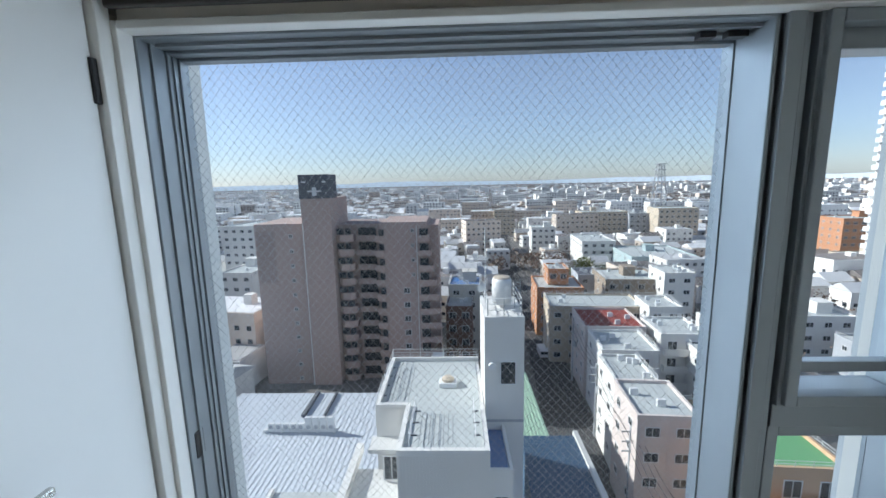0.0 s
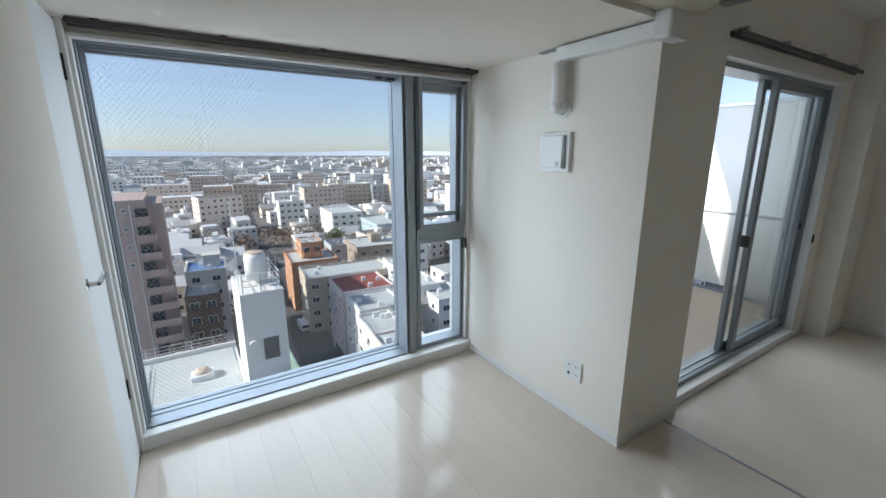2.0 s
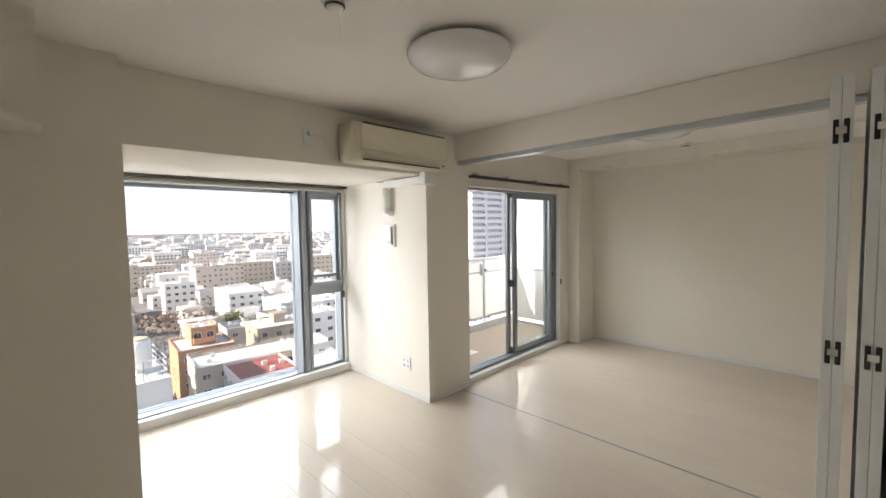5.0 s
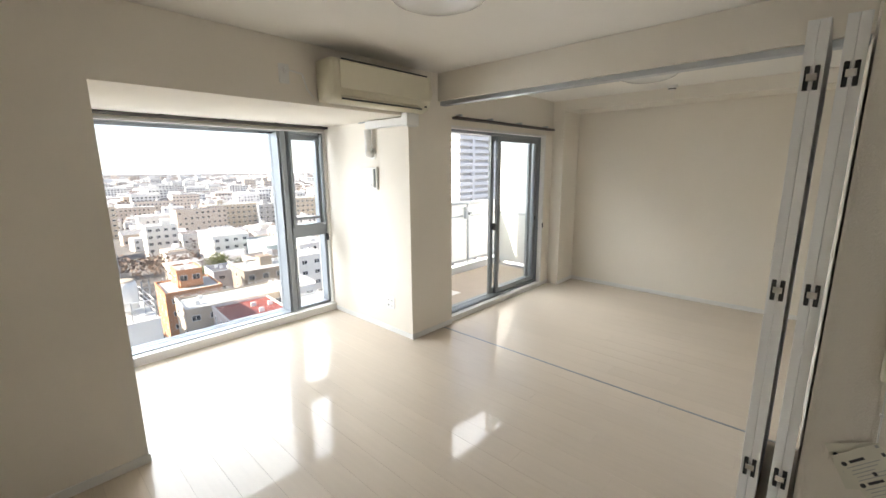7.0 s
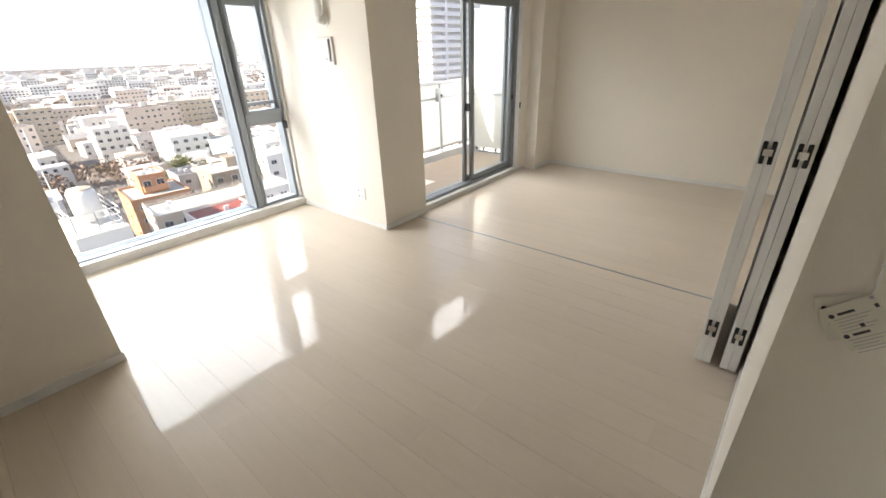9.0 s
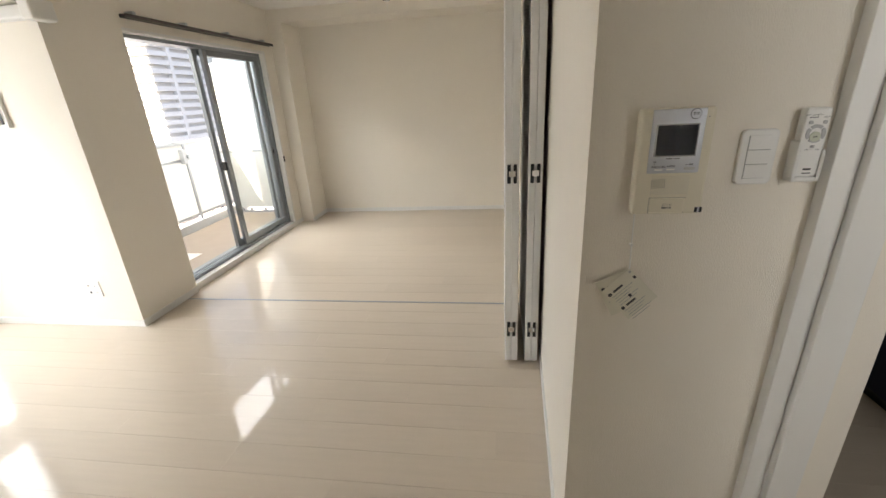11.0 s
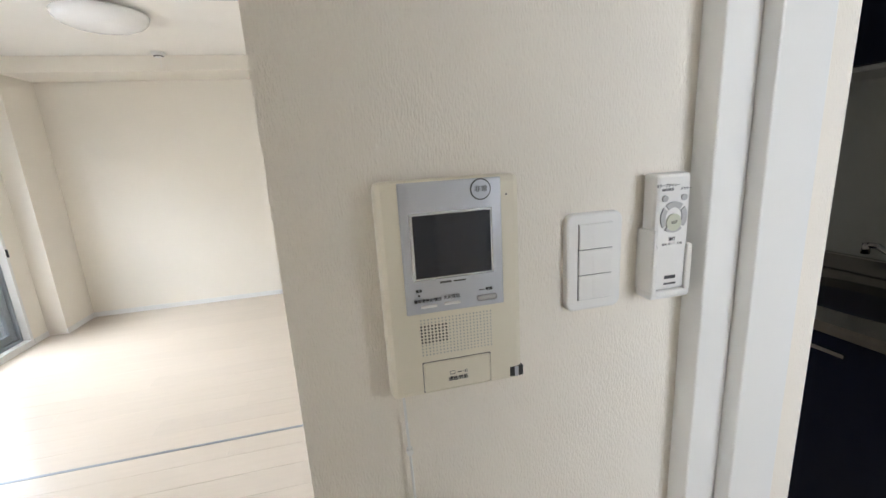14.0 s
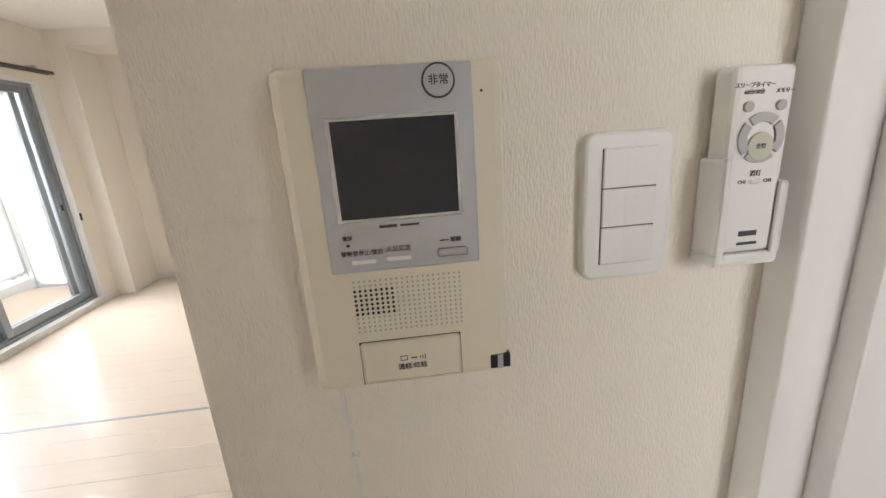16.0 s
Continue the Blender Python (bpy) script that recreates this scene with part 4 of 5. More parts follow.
def block(x0, x1, y0, y1, top, mat, label, storey=3.0, roof=ROOFGREY, turn=-4.0, balconies=None, hut=None):
    """A building with parapet, roof, rows of windows on the faces seen, balconies and roof gear."""
    k = next(count)
    rnd = random.Random(k)
    ob = thing("apartment_building", ((x0 + x1) / 2, (y0 + y1) / 2, GZ), label, "building")
    part("wall", boxes((x0, x1, y0, y1, GZ, top)), mat, ob)
    part("parapet", boxes((x0 - .1, x1 + .1, y0 - .1, y0 + .2, top, top + .5), (x0 - .1, x1 + .1, y1 - .2, y1 + .1, top, top + .5), (x0 - .1, x0 + .2, y0 + .2, y1 - .2, top, top + .5), (x1 - .2, x1 + .1, y0 + .2, y1 - .2, top, top + .5)), mat, ob)
    part("roof", boxes((x0 + .2, x1 - .2, y0 + .2, y1 - .2, top, top + .12)), roof, ob)
    w, d = x1 - x0, y1 - y0
    if hut if hut is not None else (w > 7 and d > 7 and k % 2 == 0):
        cx, cy = x0 + w * rnd.uniform(.3, .7), y0 + d * rnd.uniform(.4, .7)
        part("stair_house", boxes((cx - 1.6, cx + 1.6, cy - 1.8, cy + 1.8, top + .12, top + 2.5), (cx - 1.8, cx + 1.8, cy - 2, cy + 2, top + 2.5, top + 2.7)), mat, ob)
    for _ in range(rnd.randint(2, 5)):
        cx, cy = rnd.uniform(x0 + .8, x1 - 1.2), rnd.uniform(y0 + .8, y1 - 1.2)
        part("roof_unit", boxes((cx, cx + .9, cy, cy + .4, top + .12, top + .95), bevel=.03), RAILW, ob)
    if k % 3 != 0 and y0 < 130:
        rails, zr = bmesh.new(), top + .5
        corners = ((x0, y0), (x1, y0), (x1, y1), (x0, y1))
        for (xa, ya), (xb, yb) in zip(corners, corners[1:] + corners[:1]):
            for h in (.3, .6):
                rod(rails, (xa, ya, zr + h), (xb, yb, zr + h), .03, 4)
            n = max(2, int(math.hypot(xb - xa, yb - ya) / 1.5))
            for q in range(n):
                px, py = xa + (xb - xa) * q / n, ya + (yb - ya) * q / n
                rod(rails, (px, py, zr), (px, py, zr + .6), .03, 4)
        part("roof_railing", rails, RAILW, ob)
    floors = max(1, min(int((top - GZ) / storey), 9 if y0 < 120 else 6))
    cols = max(2, min(int(w / 3.0), 9))
    use_bal = balconies if balconies is not None else (k % 3 == 1)
    for f in range(floors):
        z = top - (f + 1) * storey + .9
        if use_bal:
            part("balcony", boxes((x0 + .3, x1 - .3, y0 - 1.1, y0 - 1.0, z - .9, z + .2), (x0 + .3, x1 - .3, y0 - 1.1, y0, z - 1.05, z - .9), (x0 + .3, x0 + .4, y0 - 1.0, y0, z - .9, z + .2), (x1 - .4, x1 - .3, y0 - 1.0, y0, z - .9, z + .2)), mat, ob)
        for c in range(cols):
            put_window(ob, x0 + w * (c + .5) / cols, y0, z - (.5 if use_bal else 0), 1.6, 1.8 if use_bal else 1.2)
        if y0 < 200:
            rows = max(1, min(int(d / 3.6), 5))
            for c in range(rows):
                put_window(ob, x0, y0 + d * (c + .5) / rows, z, 1.2, 1.1, -90)
    ob.rotation_euler.z = radians(turn)
    return ob


block(21.0, 32.5, 100.0, 113.0, -25.7, ORANGE, "orange tiled block of flats beside the street", hut=False)
block(24.4, 29.6, 104.0, 112.0, -21.8, ORANGE, "orange tiled roof house on the block of flats", hut=False)
block(20.6, 40.2, 84.0, 94.0, -25.7, BEIGE, "long beige low-rise block along the street", hut=False)
block(23.6, 34.1, 70.0, 81.0, -25.0, PINKWALL, "low block with a red and grey roof", hut=False, roof=ROOFRED)
block(23.1, 31.5, 60.0, 69.0, -25.2, WHITEWALL, "white block of flats with a flat grey roof", hut=False)
block(21.1, 26.5, 50.0, 58.0, -24.9, WHITEWALL, "white low house with a flat roof", hut=False)
block(19.7, 26.1, 40.0, 48.0, -23.9, PINKWALL, "pale pink three-storey house with a flat roof", hut=False)
block(35.0, 42.6, 66.0, 75.0, -25.0, WHITEWALL, "white stepped house with roof terraces")
block(38.5, 44.6, 78.0, 86.0, -24.0, WHITEWALL, "white house with small balconies")
block(36.5, 44.6, 118.0, 128.0, -26.7, GREYWALL, "grey house with a dark slate roof", roof=ROOFDARK)
block(40.4, 55.1, 106.0, 120.0, -25.4, BROWNWALL, "brown-grey flats with long balconies")
block(52.4, 59.6, 100.0, 110.0, -22.4, WHITEWALL, "white terraced flats with small windows")
block(66.4, 89.9, 150.0, 176.0, -27.8, TEALWALL, "pale teal hall building with a gabled roof")
block(55.4, 69.4, 175.0, 199.0, -25.4, WHITEWALL, "white school building with ribbon windows")
block(80.6, 108.7, 260.0, 278.0, -19.6, BEIGE, "long beige slab block in the distance")
block(118.9, 141.1, 240.0, 258.0, -16.7, BEIGE, "stepped beige flats in the distance")
block(108.1, 122.6, 255.0, 269.0, -20.6, GREYWALL, "tall grey flats behind the trees")
block(-87.5, -74.7, 150.0, 174.0, -13.6, WHITEWALL, "white slab block with rows of balconies")
block(-67.6, -57.7, 112.0, 132.0, -23.2, WHITEWALL, "low white office building")
block(-1.8, 3.8, 84.0, 94.0, -25.3, DARKBROWN, "dark brown flats behind the tower block")
block(-1.4, 5.9, 92.0, 101.0, -22.5, paint("pale_render", (.55, .54, .50)), "pale house with bright blue roof sheets", roof=BLUEROOF)
block(28.9, 43.9, 300.0, 314.0, -19.6, BEIGE, "beige tower flats in the distance")
block(39.8, 51.8, 210.0, 222.0, -22.9, WHITEWALL, "white flats in the middle distance")
block(132.1, 142.9, 190.0, 204.0, -17.0, WHITEWALL, "white slab block in the distance")
block(159.4, 183.7, 170.0, 186.0, -17.2, ORANGE, "orange brick flats among trees")
block(25.9, 35.0, 33.0, 44.0, -24.6, ORANGEPALE, "pale orange flats with a green roof", hut=False, roof=GREENROOF)
block(74.1, 85.0, 85.0, 95.0, -28.8, WHITEWALL, "white house with a pitched roof")
block(79.3, 92.8, 105.0, 117.0, -28.2, PINKWALL, "pale pink flats across the street")
block(139.4, 159.4, 140.0, 154.0, -27.6, BEIGE, "beige office block in the distance")
block(38.8, 45.6, 60.0, 69.0, -26.3, WHITEWALL, "white house with roof equipment")
block(125.4, 150.6, 110.0, 124.0, -29.6, WHITEWALL, "white flats with flat roofs")
block(192.1, 234.8, 150.0, 170.0, -29.7, BEIGE, "long beige flats in the distance")
block(76.2, 88.2, 70.0, 80.0, -30.9, GREYWALL, "grey low-rise block with a flat roof")


# mauve tower block with stacked balconies
tb = thing("tower_block", (-21, 82, GZ), "mauve tiled tower block with curved balconies and a dark sign", "building")
part("wall", boxes((-38.3, -28.7, 76, 92, GZ, -5.6)), MAUVE, tb)
part("stair_tower", boxes((-28.7, -23.2, 75.2, 88, GZ, -.9)), MAUVE, tb)
part("sign_box", boxes((-28.8, -23.1, 75.0, 80, -.9, 3.5)), ROOFDARK, tb, "dark rooftop sign box")
part("sign_mark", boxes((-27.2, -24.6, 74.9, 75.0, .3, .6), (-26.3, -25.5, 74.9, 75.0, -.4, 1.2), (-28.2, -27.4, 74.9, 75.0, 2.0, 2.3), (-24.4, -23.7, 74.9, 75.0, 2.0, 2.3)), RAILW, tb)
# Recessed bay: same tile, shade carried by the darker colour.
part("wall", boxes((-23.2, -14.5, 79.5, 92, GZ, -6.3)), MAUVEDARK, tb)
part("wall", boxes((-14.5, -5.4, 77, 92, GZ, -5.8)), MAUVE, tb)
part("wall", boxes((-5.4, -3.2, 79, 92, GZ, -6.6)), MAUVE, tb)
part("drainpipe", rod(bmesh.new(), (-28.6, 75.1, GZ), (-28.6, 75.1, -5.6), .09), RAILW, tb)
part("drainpipe", rod(bmesh.new(), (-7.4, 76.9, GZ), (-7.4, 76.9, -6.5), .09), RAILW, tb)
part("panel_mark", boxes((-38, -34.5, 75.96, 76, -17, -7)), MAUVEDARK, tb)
for f in range(11):
    z = -8.4 - f * 2.88
    for x in (-31.4,):
        put_window(tb, x, 76, z, .8, .8)
    bm = prism([(-23.2, 79.5), (-23.0, 77.6), (-22.2, 76.8), (-20.6, 76.8), (-19.8, 77.4), (-19.8, 79.5)], z - 1.0, z + .35)
    part("balcony", bm, MAUVE, tb)
    put_window(tb, -22.2, 77.3, z + .38, 1.4, 1.2, frame_mat=ROOFDARK)
    put_window(tb, -20.7, 77.3, z + .38, 1.1, 1.2, frame_mat=ROOFDARK)
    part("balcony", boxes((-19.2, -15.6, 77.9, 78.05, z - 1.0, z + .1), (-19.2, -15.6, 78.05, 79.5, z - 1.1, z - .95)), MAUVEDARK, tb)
    # One wide dark pane stands in for the shade inside the balcony recess.
    put_window(tb, -17.4, 79.48, z - .75, 3.5, 2.2, frame_mat=ROOFDARK)
    part("balcony", boxes((-15.3, -13.6, 76.0, 76.15, z - 1.0, z + .15), (-15.3, -13.6, 76.15, 77, z - 1.1, z - .95)), MAUVE, tb)
    put_window(tb, -14.2, 76.98, z - .5, 1.0, 1.8, frame_mat=ROOFDARK)
    if f > 3:
        put_window(tb, -9.6, 77, z, 1.3, 1.2)
    else:
        put_window(tb, -8.2, 77, z + .6, .7, .7)
    step = min(f, 5) * .42
    part("balcony", boxes((-7.0, -5.0 + step, 75.6, 75.75, z - 1.0, z + .1), (-7.0, -5.0 + step, 75.75, 77, z - 1.1, z - .95), (-5.15 + step, -5.0 + step, 75.75, 79, z - 1.0, z + .1)), MAUVE, tb)
    put_window(tb, -6.0, 76.98, z - .5, 1.7, 1.8, frame_mat=ROOFDARK)
tb.rotation_euler.z = radians(1)

# white building close below, with roof rails, stair tower and tank
wb = thing("white_building", (-1, 29, GZ), "white ribbed building with a pale flat roof below", "building")
R = -14.2
part("wall", boxes((-3.4, 2.1, 21.0, 26.0, GZ, R)), WHITEWALL, wb)
part("wall", boxes((-5.6, 2.1, 26.0, 34, GZ, R)), WHITEWALL, wb)
part("wall_rib", boxes(*[(-3.35 + k * .2, -3.27 + k * .2, 20.96, 21.0, GZ, R) for k in range(27)]), WHITEWALL, wb)
part("roof", boxes((-3.1, 1.8, 21.3, 26.0, R, R + .06), (-5.3, 1.8, 26.0, 33.7, R, R + .06)), ROOFGREY, wb)
part("parapet", boxes((-3.4, 2.1, 21.0, 21.3, R, R + .35), (-3.4, -3.1, 21.3, 26.0, R, R + .35), (-5.6, -3.1, 26.0, 26.3, R, R + .35), (-5.6, -5.3, 26.3, 34, R, R + .35), (-5.3, 2.1, 33.7, 34, R, R + .35), (1.8, 2.1, 21.3, 26.0, R, R + .25)), WHITEWALL, wb)
for a, b in (((-5.45, 26.2), (-5.45, 33.9)), ((-5.45, 33.9), (2.0, 33.9)), ((-2.7, 21.5), (-2.7, 25.6)), ((1.3, 21.5), (1.3, 25.6))):
    a, b = Vector((*a, R)), Vector((*b, R))
    n = max(2, int((b - a).length / 1.3))
    for k in range(n + 1):
        p = a.lerp(b, k / n)
        part("rail_post", rod(bmesh.new(), p, p + Vector((0, 0, 1.1)), .025, 6), RAILW, wb)
        part("rail_foot", boxes((p.x - .05, p.x + .35, p.y - .05, p.y + .05, R + .06, R + .12)), ROOFDARK, wb)
    for h in (.55, .8, 1.1):
        part("rail", rod(bmesh.new(), a + Vector((0, 0, h)), b + Vector((0, 0, h)), .02, 6), RAILW, wb)
part("roof_hatch", boxes((-1.2, .2, 28.8, 30.0, R + .06, R + .45), bevel=.06), RAILW, wb)
part("skylight_dome", lathe([(.5, 0), (.45, .2), (.25, .33)], (-.5, 29.4, R + .45), 16), BEIGE, wb)
part("walk_grid", boxes(*[(-2.2 + k * .3, -2.18 + k * .3, 21.9, 25.4, R + .06, R + .075) for k in range(8)], *[(-4.9 + k * .3, -4.88 + k * .3, 27, 32.5, R + .06, R + .075) for k in range(6)]), ROOFDARK, wb)
part("stair_tower", boxes((2.15, 4.85, 26.0, 31.0, GZ, -7.5)), WHITEWALL, wb)
part("stair_tower_band", boxes((2.13, 4.87, 25.98, 31.02, -15.2, -15.0)), GREYWALL, wb)
part("stair_window", boxes((3.25, 4.25, 25.94, 26.0, -12.3, -10.7)), WINDARK, wb)
part("stair_window_frame", ring_xz(3.2, 4.3, -12.35, -10.65, 25.92, 25.99, .06), RAILW, wb)
part("wall_fan", rod(bmesh.new(), (2.65, 25.7, -10.95), (2.65, 26.0, -10.95), .25, 16), RAILW, wb)
# Annex is coloured blue in place of the bluish light on its roof.
part("annex", boxes((2.1, 3.5, 21.6, 26.0, GZ, -15.8)), BLUEROOF, wb)
part("annex_parapet", boxes((2.1, 3.5, 21.4, 21.6, GZ, -15.4), (3.3, 3.5, 21.6, 26, -15.8, -15.4)), WHITEWALL, wb)
for z in (-17.5, -21, -24.5):
    put_window(wb, -1.0, 20.96, z - 1.0, 1.8, 1.6)
    put_window(wb, 2.8, 21.4, z - 1.6, .9, 2.0)
part("ledge", boxes((-7.6, -3.4, 21.6, 26.0, -19.2, -18.9), (-7.6, -7.1, 19, 28, -18.9, -18.2), (-5.9, -3.4, 24.5, 26.0, -16.6, -16.3)), CONCRETE, wb)
part("recess_wall", boxes((-7.2, -3.4, 24.8, 26.0, GZ, -19.2)), GREYWALL, wb)
part("column", boxes((-5.6, -5.2, 22.2, 22.6, GZ, -19.2), (-7.4, -7.0, 22.2, 22.6, GZ, -19.2)), CONCRETE, wb)
put_window(wb, -4.4, 24.78, -18.8, 1.2, 1.9)
tank = thing("water_tank", (3.7, 28.6, -7.5), "cream rooftop water tank in a metal rack", "water tank")
smooth(part("tank", lathe([(.72, .3), (.72, 1.9), (.64, 2.1), (.2, 2.2)], (3.6, 28.6, -7.5), 20), RAILW, tank))
part("tank_lid", lathe([(.66, 0), (.58, .15), (.1, .25)], (3.6, 28.6, -5.45), 20), BEIGE, tank)
for x, y in ((2.4, 26.3), (4.7, 26.3), (4.7, 30.6), (2.4, 30.6), (3.5, 26.3)):
    part("rack_post", rod(bmesh.new(), (x, y, -7.5), (x, y, -6.3), .035, 6), ALUGREY, tank)
for h in (-7.1, -6.7, -6.3):
    for a, b in (((2.4, 26.3), (4.7, 26.3)), ((4.7, 26.3), (4.7, 30.6)), ((2.4, 26.3), (2.4, 30.6))):
        part("rack_rail", rod(bmesh.new(), (*a, h), (*b, h), .028, 6), RAILW, tank)
part("ladder", boxes((4.35, 4.41, 27.5, 27.56, -7.5, -5.3), (4.75, 4.81, 27.5, 27.56, -7.5, -5.3), *[(4.41, 4.75, 27.52, 27.55, -7.3 + k * .3, -7.26 + k * .3) for k in range(7)]), ALUGREY, tank)
mast = thing("aerial_mast", (2.35, 28.0, -7.5), "thin rooftop aerial mast with a dish", "aerial")
part("pole", rod(bmesh.new(), (2.35, 28, -7.5), (2.35, 28, -1.6), .035, 8), RAILW, mast)
for z, w in ((-2.6, .6), (-3.8, .9), (-2.0, .4)):
    part("arm", rod(bmesh.new(), (2.35 - w, 28, z), (2.35 + w, 28, z), .015, 6), RAILW, mast)
dish = lathe([(.38, .0), (.3, .09), (.08, .14)], (0, 0, 0), 16)
bmesh.ops.transform(dish, matrix=pose(2.05, 27.8, -5.9, 100, 0, 30), verts=dish.verts)
part("dish", dish, RAILW, mast)

# ribbed metal roof to the left
mr = thing("metal_roof_hall", (-24, 52, GZ), "low hall with a pale ribbed metal roof", "building")
part("wall", boxes((-33, -6.2, 36, 57, GZ, -30.2)), WHITEWALL, mr)
part("roof", boxes((-33.3, -6.0, 35.7, 57.2, -30.2, -30.0)), METALROOF, mr)
part("roof_rib", boxes(*[(-33 + k * .6, -32.92 + k * .6, 35.7, 57.2, -30.0, -29.95) for k in range(45)]), METALROOF, mr)
part("roof_gutter", boxes((-21.4, -20.9, 50.5, 57, -29.95, -29.5), (-18.4, -18.1, 49, 57, -29.95, -29.6)), ROOFDARK, mr)
for k in range(9):
    u = part("outdoor_unit", boxes((-24.4 + k * .98, -23.6 + k * .98, 47.0, 47.4, -29.5, -28.7 + (.9 if k > 4 else 0)), bevel=.03), RAILW, mr)
    part("fan_grille", rod(bmesh.new(), (-24.0 + k * .98, 46.95, -29.1), (-24.0 + k * .98, 47.0, -29.1), .28, 12), GREYWALL, u)
part("unit_rack", boxes((-25, -15.4, 46.9, 47.5, -29.7, -29.5), *[(-25 + k * 2.3, -24.9 + k * 2.3, 46.9, 47.5, -30.0, -29.7) for k in range(5)]), RAILW, mr)
lw = thing("low_building", (-13, 28, GZ), "low white building with a grey flat roof", "building")
part("wall", boxes((-16.5, -10.2, 23.5, 31.5, GZ, -25.6)), WHITEWALL, lw)
part("parapet", boxes((-16.6, -10.1, 23.4, 23.7, -25.6, -25.1), (-16.6, -16.3, 23.7, 31.5, -25.6, -25.1), (-10.4, -10.1, 23.7, 31.5, -25.6, -25.1)), WHITEWALL, lw)
part("roof", boxes((-16.3, -10.4, 23.7, 31.5, -25.6, -25.45)), ROOFGREY, lw)

# green-roofed shed and blue sheeted scaffold by the street
gs = thing("green_roof_shed", (7.6, 46, GZ), "shed with a pale green ribbed roof", "building")
part("wall", boxes((5.5, 10.0, 36, 56, GZ, -26.5)), GREYWALL, gs)
part("roof", boxes((5.4, 10.2, 35.8, 56.2, -26.5, -26.3)), PALEGREEN, gs)
part("roof_rib", boxes(*[(5.5 + k * .4, 5.58 + k * .4, 35.8, 56.2, -26.3, -26.22) for k in range(12)]), PALEGREEN, gs)
sc = thing("sheeted_house", (8.5, 30, GZ), "house in blue sheeting, shade in its dark colour, with red pipes", "building")
bm = prism([(6.2, 25.5), (9.2, 25.5), (12.4, 29), (11.0, 34.5), (6.2, 34.5)], GZ, -22.0)
for v in bm.verts:
    if v.co.z > GZ + 1:
        v.co.z -= (34.5 - v.co.y) * .55
# Blue sheeting is coloured this dark to include the shade on it.
part("sheeting", bm, paint("shaded_blue_sheet", (.05, .10, .17)), sc)
bm = prism([(9.1, 25.3), (9.5, 25.3), (12.7, 29), (11.3, 34.7), (10.9, 34.7), (12.2, 29)], -22.4, -21.7)
for v in bm.verts:
    v.co.z -= (34.5 - v.co.y) * .55
part("roof_edge", bm, WHITEWALL, sc)
for x, y in ((6.9, 25.4), (8.8, 25.4)):
    part("red_pipe", rod(bmesh.new(), (x, y, -26.9), (x, y + 4, -24.6), .10, 8), ROOFRED, sc)
part("stair_band", boxes((6.2, 9.2, 25.35, 25.5, -27.6, -27.3), (6.2, 9.2, 25.35, 25.5, -31.0, -30.7)), GREYWALL, sc)
# lattice radio tower
lt = thing("radio_tower", (128, 262, GZ), "grey steel lattice radio tower", "tower")
TZ = 9.5
for sx, sy in ((-1, -1), (1, -1), (1, 1), (-1, 1)):
    part("leg", rod(bmesh.new(), (128 + sx * 5, 262 + sy * 5, GZ), (128 + sx * 1.5, 262 + sy * 1.5, TZ), .28, 6), GREYWALL, lt)
for k in range(10):
    z0, z1 = GZ + k * 4.75, GZ + (k + 1) * 4.75
    r0, r1 = 5 - 3.5 * k / 10, 5 - 3.5 * (k + 1) / 10
    for a, b in (((-1, -1), (1, -1)), ((1, -1), (-1, -1)), ((-1, -1), (-1, 1)), ((-1, 1), (-1, -1))):
        part("brace", rod(bmesh.new(), (128 + a[0] * r0, 262 + a[1] * r0, z0), (128 + b[0] * r1, 262 + b[1] * r1, z1), .16, 5), GREYWALL, lt)
for z in (2, 6, 9.5):
    part("platform", boxes((125.5, 130.5, 259.5, 264.5, z, z + .5)), GREYWALL, lt)

# tall block beyond the balcony
tt = thing("residential_tower", (160, 132, GZ), "tall white residential tower with banded balconies", "building")
part("wall", boxes((144, 180, 121, 146, GZ, 62)), paint("pale_tower_tile", (.60, .59, .57)), tt)
for k in range(33):
    z = GZ + 1.5 + k * 3.0
    part("balcony_band", boxes((142.6, 171, 119.6, 121, z, z + 1.6), (142.6, 144, 121, 146, z, z + 1.6)), RAILW, tt)
for x in (152, 165):
    part("pier", boxes((x, x + 1.6, 119.4, 121, GZ, 62)), RAILW, tt)

# utility poles along the street
pole = thing("utility_pole", (19.6, 42, GZ), "grey concrete utility pole with cross arms", "utility pole", "street poles")
part("shaft", rod(bmesh.new(), (19.6, 42, GZ), (19.6, 42, GZ + 12), .17, 8), GREYWALL, pole)
for h in (9.0, 10.2, 11.4):
    part("cross_arm", boxes((18.6, 20.6, 41.95, 42.05, GZ + h, GZ + h + .12)), GREYWALL, pole)
part("transformer", rod(bmesh.new(), (19.9, 41.7, GZ + 7.4), (19.9, 41.7, GZ + 8.6), .35, 10), GREYWALL, pole)
for y, dx in ((30, -1.2), (58, 1.6), (76, 3.2), (96, 4.0), (120, 5.0)):
    copy_thing(pole, pose(19.6 + dx, y, GZ))
bm = bmesh.new()
for dx in (-.9, -.3, .3, .9):
    for (ya, xa), (yb, xb) in zip(((30, 18.4), (42, 19.6), (58, 21.2), (76, 22.8), (96, 23.6)), ((42, 19.6), (58, 21.2), (76, 22.8), (96, 23.6), (120, 24.6))):
        m = Vector(((xa + xb) / 2 + dx, (ya + yb) / 2, GZ + 10.6))
        rod(bm, (xa + dx, ya, GZ + 11.2), m, .03, 4)
        rod(bm, m, (xb + dx, yb, GZ + 11.2), .03, 4)
tagged(link("power_lines", bm, BLACK), "dark overhead power lines along the street", "power lines", kind="stuff")

